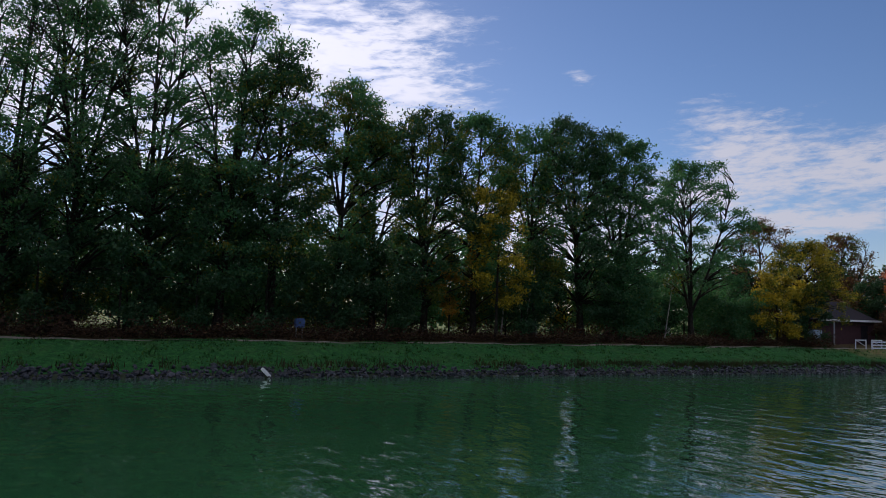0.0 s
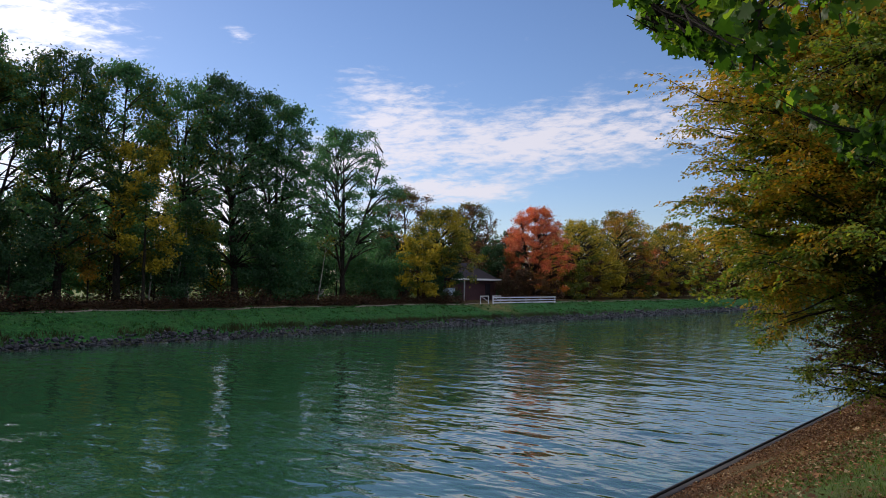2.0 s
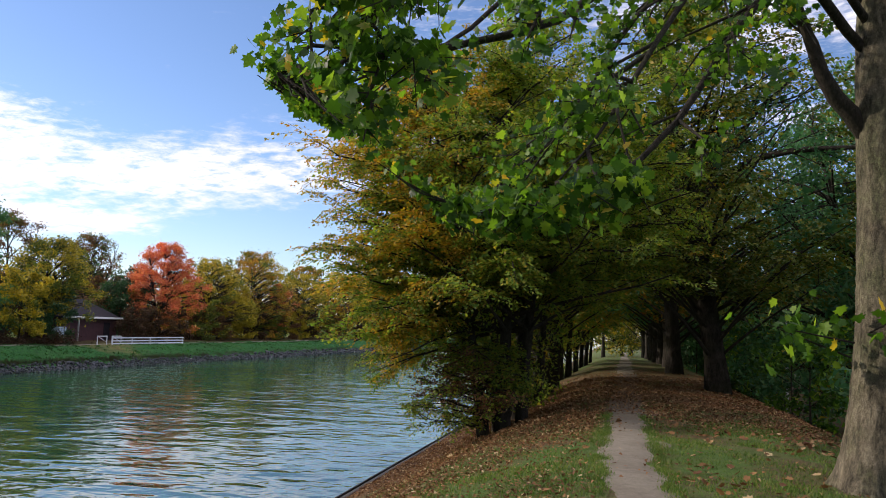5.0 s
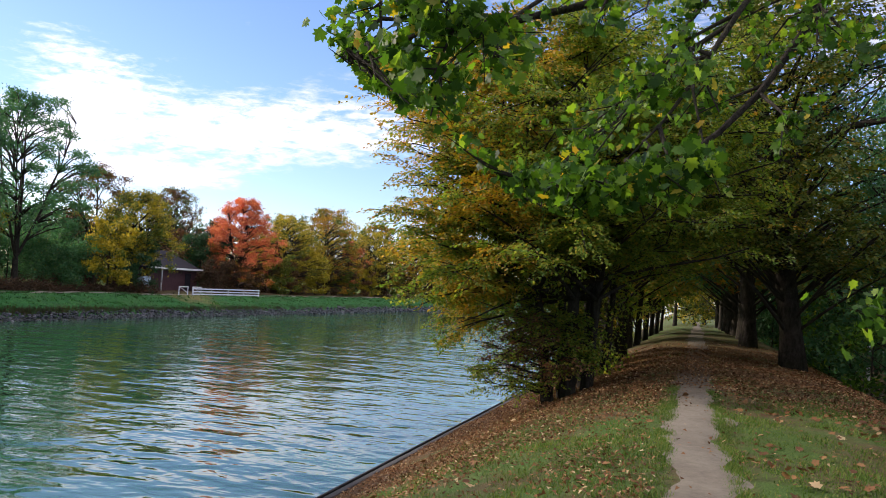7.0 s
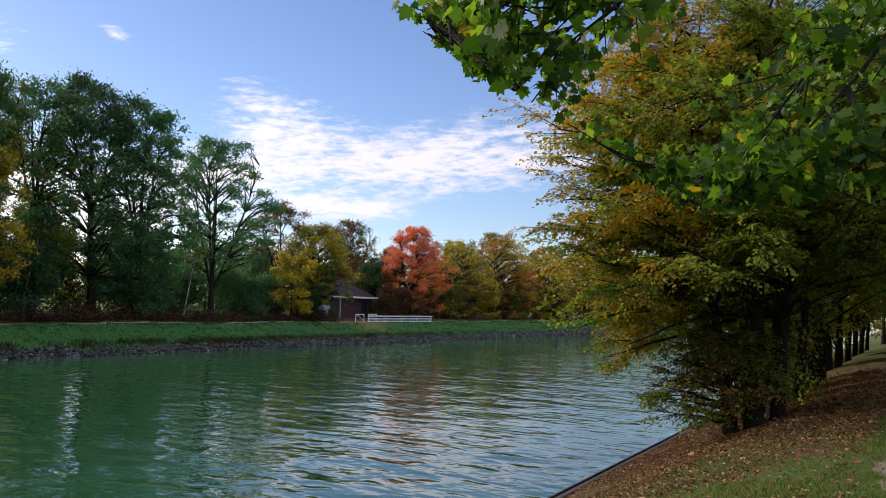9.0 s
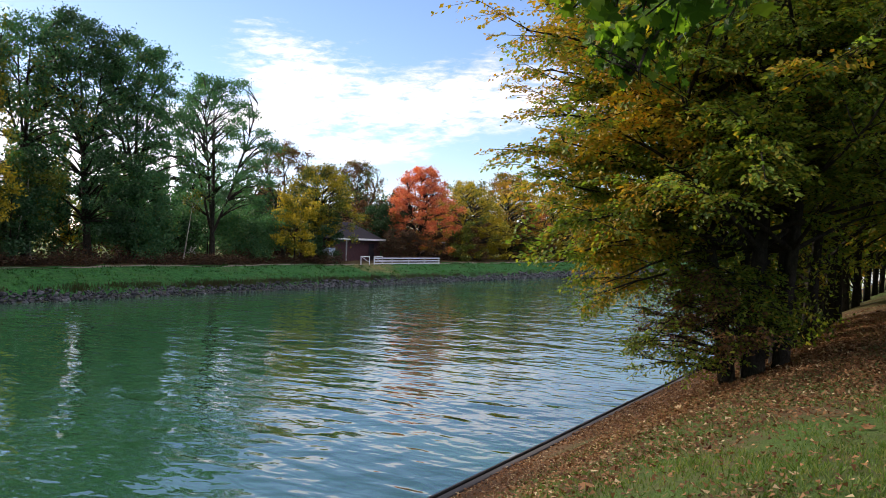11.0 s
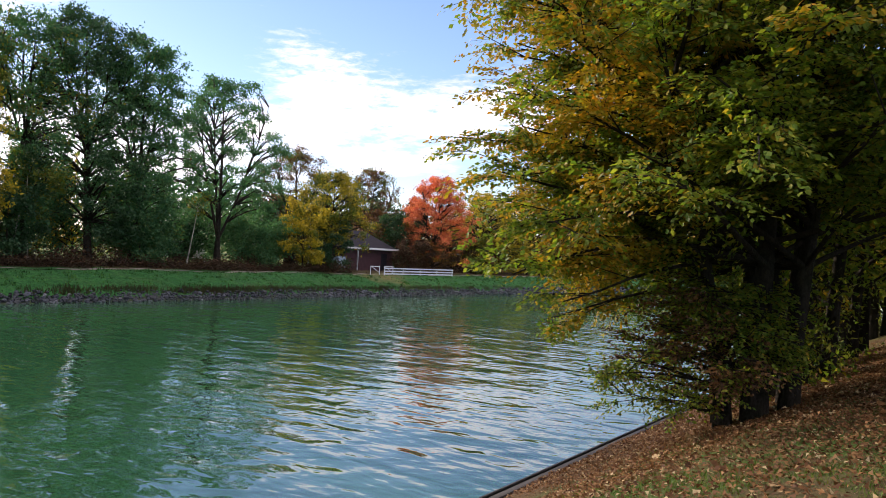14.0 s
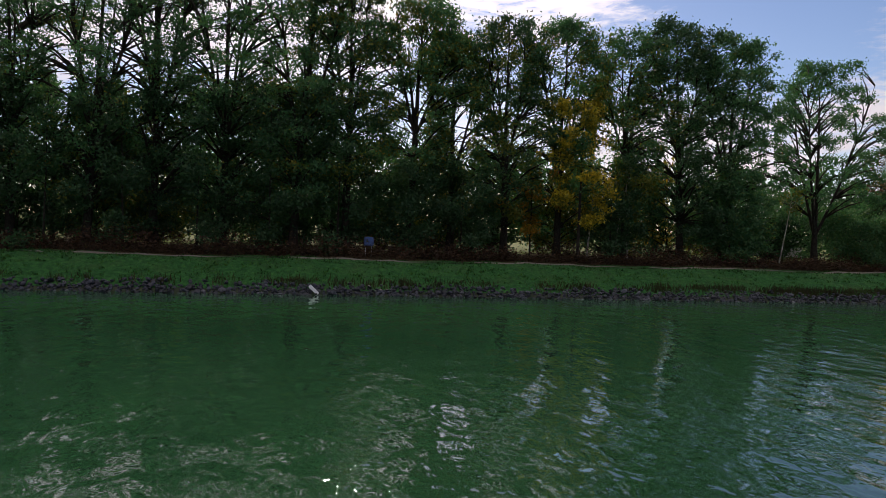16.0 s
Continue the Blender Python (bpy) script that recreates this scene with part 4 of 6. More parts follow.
wood_tree((-52.5, 79.2, far_z(-52.5)), 506, 11.3, 1.6, 4.9, 27000, 0.2, M_RED, "bright orange-red maple in full autumn colour", AUT, r0=0.22, second=M_ORANGE, share=lambda c: 0.72 - 0.10 * c[:, 2], clumps=200, clump_r=0.5, leaders=6, fork=0.2, tall=1.7)
FARM = ((-54, 93, 12, 4.0, 0), (-56, 99, 13, 4.2, 1), (-54, 106, 14.2, 4.4, 2), (-56, 113, 14, 4.2, 1), (-54, 121, 13.8, 4.6, 0), (-56, 130, 14, 5, 2), (-54, 141, 14, 5, 1), (-55, 153, 15, 5, 0), (-54, 168, 15, 6, 1), (-55, 186, 15, 6, 0), (-54, 208, 16, 7, 2), (-50, 232, 16, 8, 1))
for k, (x, y, h, r, c) in enumerate(FARM):
    wood_tree((x, y, far_z(x)), 520 + k, h - 1.2 - 1.5 * (k % 3 == 1), 0.6, r * 1.4, 13000 if y < 125 else 7000, 0.26 if y < 125 else 0.42, (M_OLIVE, M_YELLOW, M_OLIVE)[c], "yellow-green tree in autumn colour along the far bank", AUT, r0=0.18, clumps=150, clump_r=0.66, second=(M_YELLOW, M_YELLOW, M_ORANGE)[c], share=0.55, tall=2.2)
tree((-52.5, 110, far_z(-52)), 540, 8.6, 2, 2.6, 4000, 0.26, M_RED, "low spreading dark red autumn tree", limbs=12, subs=5, twigs=3, puff=0.28, r0=0.1, group=AUT, second=M_RUST, share=0.6)
for k in range(24):
    rng = np.random.default_rng(560 + k)
    y = 87 + k * 5.2 + rng.uniform(-1, 1)
    tree((-51.5 - rng.uniform(0, 1.5), y, far_z(-52)), 5700 + k, rng.uniform(3.2, 5.2), 0.3, rng.uniform(1.6, 2.4) if y < 150 else 3.0, 4500 if y < 150 else 2500, 0.25 if y < 150 else 0.4, (M_OLIVE, M_RUST, M_YELLOW, M_BRAMBLE)[k % 4], "leafy shrub turning yellow and brown on the far bank",
         limbs=10, subs=4, twigs=3, puff=0.24, r0=0.05, group="far bank shrubs", name="shrub", cat="shrub", shape="column")

# dark thickets that close the view behind the shed and the red tree
for k in range(16):
    rng = np.random.default_rng(580 + k)
    tree((-60 - rng.uniform(0, 4), 58 + k * 5.6, far_z(-60)), 590 + k, rng.uniform(4.5, 7), 0.3, rng.uniform(3.0, 3.8), 3500, 0.4, (M_DARK, M_BRAMBLE, M_OLIVE, M_RUST)[k % 4], "dense thicket tree behind the far bank gardens", limbs=12, subs=5, twigs=3, puff=0.45, r0=0.08,
         group="thicket trees", shape="column", fine=False)
for k, (x, y) in enumerate(((-51.2, 72.3), (-51.6, 74.6), (-51.0, 76.8), (-51.5, 80.0), (-52.8, 86.2))):
    tree((x, y, far_z(x)), 612 + k, 2.4 + 0.3 * (k % 3), 0.2, 1.7, 3200, 0.2, (M_BRAMBLE, M_BRAMBLE, M_RUST)[k % 3], "dark brown twiggy shrub beside the shed", limbs=12, subs=5, twigs=3, puff=0.2, r0=0.05, group="far bank shrubs", name="shrub", cat="shrub", shape="column")


# brown brambles along the wood's foot
def bramble(seed):
    rng = np.random.default_rng(seed)
    root = thing("bramble", (0, 0, 0), "dark brown bramble thicket at the foot of the wood", "bush", "brambles")
    T = Tubes()
    n = 70
    p = np.stack([rng.normal(0, 0.8, n), rng.normal(0, 1.2, n), np.zeros(n)], 1)
    q = p + np.stack([rng.normal(0, 0.5, n), rng.normal(0, 0.5, n), rng.uniform(0.5, 1.7, n)], 1)
    T.sticks(p, q, np.full(n, 0.012), np.full(n, 0.004), 3)
    tagged(part("stem_tangle", T.mesh("stem_tangle", M_BARK), root), kind="stuff")
    part("foliage", leaf_mesh("foliage", leaf_places(rng, p, q, 1000, 0.22), 0.2, M_BRAMBLE, rng, tri=True), root)
    return root


protos = [bramble(600 + k) for k in range(4)]
rng = np.random.default_rng(77)
k = 0
for y in np.arange(-18, 62, 2.0):
    for x in (-50.2, -51.6):
        m = pose(x + rng.uniform(-0.4, 0.4), y + rng.uniform(-0.5, 0.5), far_z(x), 0, 0, rng.uniform(-25, 25) + (180 if rng.random() < 0.5 else 0)) @ Matrix.Diagonal((1, 1, rng.uniform(0.35, 1.0), 1))
        if k < 4:
            protos[k].matrix_world = m
        else:
            copy_thing(protos[k % 4], m)
        k += 1


# ---------------------------------------------------------------- riprap
def stone_mesh(seed):
    rng = np.random.default_rng(seed)
    bm = bmesh.new()
    bmesh.ops.create_icosphere(bm, subdivisions=1, radius=0.5)
    bmesh.ops.delete(bm, geom=[], context="VERTS")
    s = rng.uniform(0.7, 1.15, 3) * np.array([1, 1.15, 0.75])
    for v in bm.verts:
        j = rng.uniform(0.62, 1.2)
        v.co = Vector((v.co.x * s[0] * j, v.co.y * s[1] * j, v.co.z * s[2] * j))
    return bm_mesh("stone", bm, M_STONE)


def build_riprap():
    root = tagged(new("riprap"), "band of dark broken stones along the far waterline", "riprap", kind="structure")
    meshes = [stone_mesh(700 + k) for k in range(8)]
    vs, fs, base = [], [], 0
    tri = [(np.array([v.co[:] for v in m.vertices]), np.array([p.vertices[:] for p in m.polygons])) for m in meshes]
    rng = np.random.default_rng(8)
    single = 0
    rows = []
    for y in np.concatenate([np.arange(-14, 75, 0.23), np.arange(75, 150, 0.4)]):
        for x, z in ((-41.0, 0.0), (-41.22, 0.08), (-41.45, 0.17), (-41.68, 0.26), (-41.9, 0.36), (-42.12, 0.44), (-42.35, 0.52)):
            if x < -41.8 and rng.random() < 0.25 + 0.9 * (-41.8 - x) + 0.2 * math.sin(y * 0.7) + 0.15 * math.sin(y * 2.3):
                continue
            rows.append((x + rng.uniform(-0.1, 0.1), y + rng.uniform(-0.1, 0.1), z + rng.uniform(-0.05, 0.06), rng.uniform(0.16, 0.33) * (1 if rng.random() < 0.92 else 1.5) * (1 if y < 75 else 1.5), rng.uniform(0, 360), rng.uniform(-40, 40), rng.integers(0, 8)))
    for x, y, z, s, rz, rx, i in rows:
        if 8 < y < 24 and x > -41.8 and single < 300:
            o = part("stone", meshes[i], root)
            o.matrix_world = pose(x, y, z, rx, 0, rz) @ Matrix.Scale(s, 4)
            single += 1
        else:
            m = np.array(pose(x, y, z, rx, 0, rz).to_3x3())
            v, f = tri[i]
            vs.append(v * s @ m.T + np.array([x, y, z]))
            fs.append(f + base)
            base += len(v)
    tagged(part("stone_rest", mesh_of("stone_rest", np.concatenate(vs), np.concatenate(fs), M_STONE), root), kind="stuff")
    # tufts of long grass over the stones
    rng = np.random.default_rng(9)
    n = 9000
    g = rng.random(n // 30)
    g = np.where(rng.random(len(g)) < 0.6, g, (60 + 16 * rng.normal(0, 1, len(g))) / 160)
    cy = np.repeat(-14 + 160 * g, 30)
    c = np.stack([-42.45 + rng.normal(0, 0.3, len(cy)), cy + rng.normal(0, 0.35, len(cy)), np.zeros(len(cy))], 1)
    c[:, 2] = np.interp(c[:, 0], PX, PZ)
    h = rng.uniform(0.12, 0.38, (len(c), 1))
    d = rng.normal(0, 0.3, (len(c), 2))
    a = np.stack([c + np.array([0, 0.03, -0.05]), c - np.array([0, 0.03, 0.05]), c + np.concatenate([d * h, h], 1)], 1)
    tagged(new("reed_tufts", mesh_of("reed_tufts", a.reshape(-1, 3), np.arange(len(c) * 3).reshape(-1, 3), leaf_mat("dry_grass", ((0, (0.02, 0.028, 0.012)), (0.6, (0.05, 0.035, 0.02)), (1, (0.03, 0.08, 0.022)))))), "tufts of dry brown grass on the far bank", "grass", kind="stuff")

    # rough grass on the far slope
    rng = np.random.default_rng(10)
    tuft = np.stack([rng.uniform(-48.6, -42.5, 3200), -20 + 140 * rng.random(3200) ** 1.2], 1)
    tuft = tuft[(tuft[:, 0] < -48.35) | (tuft[:, 0] > -46.8)]
    xy = np.repeat(tuft, 9, 0) + rng.normal(0, 0.12, (len(tuft) * 9, 2))
    z = np.interp(xy[:, 0], PX, PZ) + 0.07 * (np.sin(xy[:, 0] * 1.9 + xy[:, 1] * 0.8) * np.sin(xy[:, 1] * 1.3 - xy[:, 0]) + 0.6 * np.sin(xy[:, 1] * 0.43 + xy[:, 0] * 0.3))
    c = np.stack([xy[:, 0], xy[:, 1], z - 0.03], 1)
    h = rng.uniform(0.06, 0.18, (len(c), 1))
    w = rng.normal(0, 0.03, (len(c), 2))
    w = np.concatenate([w, np.zeros((len(c), 1))], 1)
    tip = c + np.concatenate([rng.normal(0, 0.4, (len(c), 2)) * h, h], 1)
    a = np.stack([c - w, c + w, tip], 1)
    tagged(new("bank_grass", mesh_of("bank_grass", a.reshape(-1, 3), np.arange(len(c) * 3).reshape(-1, 3), leaf_mat("rough_grass", ((0, (0.012, 0.05, 0.014)), (0.6, (0.03, 0.12, 0.03)), (1, (0.07, 0.15, 0.04)))))), "rough green grass on the far embankment slope", "grass", kind="stuff")


build_riprap()


# ---------------------------------------------------------------- far bank things
M_FENCE = plain("pale_rail_paint", (0.62, 0.66, 0.76), 0.5, 0.15)


def build_fence():
    z0 = 1.5
    root = thing("fence", (-46.3, 62.3, z0), "low white railing with three rails on the far embankment", "fence")
    for i in range(5):
        part("post", box("post", -0.04, 0.025, i * 2.95 - 0.04, i * 2.95 + 0.04, -0.1, 0.82, M_FENCE), root)
    for z in (0.22, 0.48, 0.76):
        part("rail", box("rail", 0.027, 0.07, -0.1, 11.9, z - 0.06, z + 0.06, M_FENCE, 0.015), root)
    for y in (60.9, 63.0):
        g = thing("barrier_frame", (-46.9, y, z0), "short white tubular barrier frame beside the railing", "barrier", "barrier frames")
        for yy in (0, 1.35):
            part("upright", box("upright", -0.035, 0.035, yy - 0.035, yy + 0.035, 0, 0.95, M_FENCE), g)
        part("top_rail", box("top_rail", -0.03, 0.03, 0.037, 1.313, 0.86, 0.94, M_WHITE), g)
        bm = box_bm(bmesh.new(), -0.02, 0.02, -0.62, 0.62, -0.025, 0.025, 0.01)
        bmesh.ops.transform(bm, matrix=pose(0, 0.67, 0.62, -24), verts=bm.verts)
        part("brace", bm_mesh("brace", bm, M_FENCE), g)


def build_shed():
    root = thing("shed", (-54.2, 65.2, 1.7), "low dark red brick shed with dark hipped roof and white fascia", "building")
    W, Dp, hh = 8.4, 5.0, 2.3
    part("wall", box("wall", -Dp, 0, 0, W, -0.2, hh, M_BRICK, 0.02), root)
    part("fascia", box("fascia", 0.35, 0.58, -0.5, W + 0.3, hh + 0.02, hh + 0.23, M_WHITE, 0.02), root, "white painted fascia board")
    part("canopy", box("canopy", -Dp, 0.345, -0.4, W + 0.2, hh + 0.004, hh + 0.2, M_ROOF, 0.02), root)
    bm = bmesh.new()
    lo = [bm.verts.new(p) for p in ((0.3, -0.3, hh + 0.2), (0.3, W + 0.2, hh + 0.2), (-Dp - 0.3, W + 0.2, hh + 0.2), (-Dp - 0.3, -0.3, hh + 0.2))]
    hi = [bm.verts.new(p) for p in ((-Dp / 2, 3.0, hh + 2.1), (-Dp / 2, W - 2.4, hh + 2.1))]
    for f in ((lo[0], lo[1], hi[1], hi[0]), (lo[1], lo[2], hi[1]), (lo[2], lo[3], hi[0], hi[1]), (lo[3], lo[0], hi[0]), tuple(lo[::-1])):
        bm.faces.new(f)
    bmesh.ops.recalc_face_normals(bm, faces=bm.faces)
    part("roof", bm_mesh("roof", bm, M_ROOF), root, "dark tiled hipped roof")
    for y in (1.6,):
        part("canopy_post", box("canopy_post", 0.42, 0.54, y, y + 0.12, -0.2, hh - 0.025, M_METAL), root)
    part("door", box("door", 0.002, 0.05, 6.2, 7.2, -0.1, 1.95, M_ROOF), root)
    bm = box_bm(bmesh.new(), -0.5, 0.5, -0.6, 0.6, 0, 1.5, 0.06)
    bin_ = tagged(new("storage_box", bm_mesh("storage_box", bm, plain("pale_blue_paint", (0.35, 0.45, 0.55), 0.6))), "pale blue-grey storage box beside the shed", "box")
    bin_.matrix_world = pose(-52.6, 62.6, 1.65)
    r2 = thing("hut", (-56.5, 88.5, 1.7), "small pale hut half hidden behind autumn shrubs", "building")
    part("wall", box("wall", -3, 0, 0, 5, -0.2, 2.3, plain("tan_render", (0.3, 0.2, 0.16), 0.9), 0.02), r2)
    part("roof", box("roof", -3.3, 0.4, -0.4, 5.4, 2.304, 2.5, M_WHITE, 0.03), r2)


def build_small():
    bm = box_bm(bmesh.new(), -0.05, 0.05, -0.09, 0.09, -0.15, 0.5, 0.025)
    o = tagged(new("marker_post", bm_mesh("marker_post", bm, M_WHITE)), "white leaning marker post among the waterline stones", "post")
    o.matrix_world = pose(-41.15, 8.1, 0.14, 46, 0, 0)
    g = thing("refuse_bin", (-50.2, 11.9, 1.66), "blue bin on a metal frame at the wood's foot", "bin")
    part("body", box("body", -0.25, 0.25, -0.3, 0.3, 0.75, 1.35, M_BLUE, 0.05), g)
    for y in (-0.2, 0.2):
        part("leg", box("leg", -0.03, 0.03, y - 0.03, y + 0.03, -0.1, 0.748, M_METAL), g)


def build_caravan():
    """Half hidden behind the wood."""
    g = thing("caravan", (-64, 49.6, 1.75), "white caravan half hidden behind the wood's trunks", "caravan")
    bm = bmesh.new()
    prof = ((0.0, 0.45), (4.4, 0.45), (4.75, 1.1), (4.5, 2.1), (4.2, 2.3), (0.35, 2.3), (0.05, 2.05), (-0.1, 1.1))
    a = [bm.verts.new((1.0, y, z)) for y, z in prof]
    b = [bm.verts.new((-1.0, y, z)) for y, z in prof]
    for i in range(len(prof)):
        j = (i + 1) % len(prof)
        bm.faces.new((a[i], a[j], b[j], b[i]))
    bm.faces.new(a[::-1])
    bm.faces.new(b)
    bmesh.ops.recalc_face_normals(bm, faces=bm.faces)
    bmesh.ops.bevel(bm, geom=list(bm.edges), offset=0.05, segments=2, affect="EDGES")
    part("body", bm_mesh("body", bm, plain("dull_caravan_paint", (0.4, 0.41, 0.42), 0.6)), g)
    for y in (0.6, 2.9):
        part("window", box("window", 1.004, 1.03, y, y + 1.1, 1.3, 1.85, M_GLASS, 0.01), g, "dark caravan window")
    for x in (-0.95, 0.95):
        bm = bmesh.new()
        bmesh.ops.create_cone(bm, cap_ends=True, segments=20, radius1=0.32, radius2=0.32, depth=0.2, matrix=pose(x, 2.1, 0.3, 0, 90, 0))
        part("wheel", bm_mesh("wheel", bm, M_ROOF), g)
    part("tow_bar", box("tow_bar", -0.05, 0.05, 4.6, 5.7, 0.4, 0.5, M_METAL), g)
    part("jockey_wheel", box("jockey_wheel", -0.05, 0.05, 5.4, 5.5, -0.05, 0.39, M_METAL), g)


build_caravan()
build_fence()
build_shed()
build_small()
lamp = thing("lamp_post", (7.9, 40, 0.3), "thin pale street lamp post beyond the embankment", "lamp post")
T = Tubes()
T.line([(0, 0, -0.2), (0, 0, 2), (0, 0, 5.6), (0, 0, 6.6), (0, 0, 6.62)], (0.075, 0.07, 0.055, 0.05, 0.005), 10)
part("pole", T.mesh("pole", M_METAL), lamp)
part("cap", box("cap", -0.07, 0.07, -0.07, 0.07, 6.62, 6.7, M_METAL, 0.02), lamp)

# ---------------------------------------------------------------- near bank trees
NEARROW = "trees between path and canal"
AV = "avenue trees beside the path"


def clear_walk(loc, more=None):
    """Lifts branches that would hang into the walk."""
    def fit_(p):
        p = more(p) if more else p.copy()
        x, y = p[..., 0] + loc[0], p[..., 1] + loc[1]
        low = 4.1 + 0.4 * np.sin(y * 0.9) - 0.45 * (x - 0.3) ** 2 - loc[2]
        if loc[0] < -1:                                      # bank-row branches drawn back to show the avenue trunk from the camera
            over = np.maximum(x - 0.6, 0)
            p[..., 0] = p[..., 0] - over * 0.8
            x = p[..., 0] + loc[0]
        inside = (np.abs(x - 0.3) < 1.9) & (y < 80)
        p[..., 2] = np.where(inside & (p[..., 2] > 0.6), np.maximum(p[..., 2], low), p[..., 2])
        return p
    return fit_


M_DARKNEAR = leaf_mat("leaf_hornbeam", ((0.0, (0.075, 0.145, 0.028)), (0.5, (0.165, 0.245, 0.04)), (0.88, (0.26, 0.28, 0.048)), (1.0, (0.33, 0.24, 0.04))), share=0.54)
M_TURN = leaf_mat("leaf_hornbeam_turned", ((0.0, (0.18, 0.20, 0.024)), (0.4, (0.32, 0.29, 0.03)), (0.8, (0.45, 0.31, 0.03)), (1.0, (0.50, 0.26, 0.035))), (1.3, 1.1, 0.5))


def frond_mesh(name, base, d, length, per, size, mat, rng, droop=0.2):
    """Flat leafy sprays: leaves set alternately along each, tips drooping."""
    m = len(base)
    n = unit(rng.normal(0, 0.28, (m, 3)) + np.array([0, 0, 1.0]))
    v = unit(np.cross(n, d))
    n = np.cross(d, v)
    t = (np.arange(per)[None] + rng.uniform(0.2, 1.0, (m, per))) / per
    side = np.where(np.arange(per) % 2, 1.0, -1.0)[None] * rng.uniform(0.2, 1.0, (m, per)) * (0.08 + 0.34 * (1 - t) * np.minimum(1, t * 4))
    L = length[:, None]
    c = base[:, None] + d[:, None] * (L * t)[..., None] + v[:, None] * (L * side)[..., None] - np.array([0, 0, 1.0]) * (droop * L * (t ** 2 + 0.5 * np.abs(side)))[..., None]
    c = (c + rng.normal(0, 0.022, c.shape)).reshape(-1, 3)
    u = unit((d[:, None] * 0.6 + v[:, None] * np.sign(side)[..., None] * 0.7 - np.array([0, 0, 0.35]) + rng.normal(0, 0.25, (m, per, 3))).reshape(-1, 3))
    nn = unit(np.repeat(n, per, 0) + rng.normal(0, 0.42, (m * per, 3)))
    w = unit(np.cross(nn, u))
    s = size * rng.uniform(0.65, 1.2, (len(c), 1))
    if size > 0.16:                                          # far off, one pointed face each
        vs = np.stack([c - u * s * 0.5 - w * s * 0.4, c - u * s * 0.5 + w * s * 0.4, c + u * s * 0.6], 1)
        return mesh_of(name, vs.reshape(-1, 3), np.arange(len(c) * 3).reshape(-1, 3), mat)
    vs = np.stack([c - u * s * 0.5, c + w * s * 0.31 + nn * s * 0.05, c + u * s * 0.5, c - w * s * 0.31 + nn * s * 0.05], 1)
    return mesh_of(name, vs.reshape(-1, 3), np.arange(len(c) * 4).reshape(-1, 4), mat)


def frond_tree(loc, seed, H, reach, label, allow, limbs=90, subs=10, fronds=9, per=28, size=0.09, turn=None, stems=((0, 0, 0, 0, 1.0, 0.2),), name="tree", cat="tree", zlow=1.2, rise=(0.35, 0.85), turned=None, leaf=None, flen=(0.32, 0.72), zbase=0.3):
    """A tree with layered horizontal sprays; reach gives the crown's radius at a height, allow the places that it may fill."""
    rng = np.random.default_rng(seed)
    root = thing(name, loc, label, cat, NEARROW if loc[0] < 0 else AV)
    o = np.array(loc)
    W = Tubes()
    tops = []
    for dx, dy, tx, ty, part_h, r in stems:
        z = np.linspace(0, H * part_h, 12)
        q = z / (H * part_h)
        wob = np.cumsum(rng.normal(0, 0.035, (12, 2)), 0) * q[:, None]
        line = np.stack([dx + tx * q ** 1.3 + wob[:, 0], dy + ty * q ** 1.3 + wob[:, 1], z - 0.12], 1)
        W.line(line, r * (1 - 0.8 * q) * (1 + 0.3 * np.exp(-z / 0.3)), 10, rng, 0.05)
        tops.append(line)
    B, D, Ln = [], [], []
    made = tries = 0
    while made < limbs:
        tries += 1                                           # evenly spread over heights and bearings
        z = zlow + (H - zlow) * ((tries * 0.7548777 + rng.uniform(0, 0.04)) % 1.0) ** 0.9
        a = 6.2832 * ((tries * 0.5698403 + rng.uniform(0, 0.05)) % 1.0)
        r = reach(z, a) * (0.3 + 0.7 * (tries * 0.3819 % 1.0)) ** 0.45
        if z > 0.72 * H and rng.random() < 0.5:              # thin towards the top
            continue
        st = tops[rng.integers(0, len(tops))]
        p = np.array([math.cos(a) * r, math.sin(a) * r, z])
        if not allow((p + o - np.array([0, 0, 0.35]))[None])[0] and tries < limbs * 20:
            continue
        made += 1
        zb = np.clip(z - rng.uniform(*rise) * r, zbase, st[-1, 2] * 0.95)
        b = np.array([np.interp(zb, st[:, 2], st[:, k]) for k in range(3)])
        mid = b + (p - b) * 0.5 + np.array([0, 0, 0.10 * r]) + rng.normal(0, 0.05 * r, 3)
        t = np.linspace(0, 1, 8)[:, None]
        ln = (1 - t) ** 2 * b + 2 * t * (1 - t) * mid + t ** 2 * p + np.cumsum(rng.normal(0, 0.012 * r, (8, 3)), 0) * t
        W.line(ln, (0.012 + 0.011 * r) * (1 - 0.8 * t[:, 0]), 5)
        s = rng.uniform(0.28, 1.0, subs)
        sp = np.stack([np.interp(s, t[:, 0], ln[:, k]) for k in range(3)], 1)
        out = unit(p - b)
        sd_ = unit(out * 0.7 + rng.normal(0, 0.75, (subs, 3)) * np.array([1, 1, 0.35]))
        sl = (0.45 + 0.16 * r) * rng.uniform(0.5, 1.15, (subs, 1))
        se = sp + sd_ * sl
        has = allow(se + o)                                  # no bare twigs
        if has.any():
            W.sticks(sp[has], se[has], np.full(has.sum(), 0.012), np.full(has.sum(), 0.004), 3)
        f = rng.uniform(0.1, 1.0, (subs, fronds, 1))
        fb = sp[:, None] + (se - sp)[:, None] * f
        fd = unit(sd_[:, None] * 0.7 + rng.normal(0, 0.6, (subs, fronds, 3)) * np.array([1, 1, 0.3]) - np.array([0, 0, 0.08]))
        B.append(fb.reshape(-1, 3))
        D.append(fd.reshape(-1, 3))
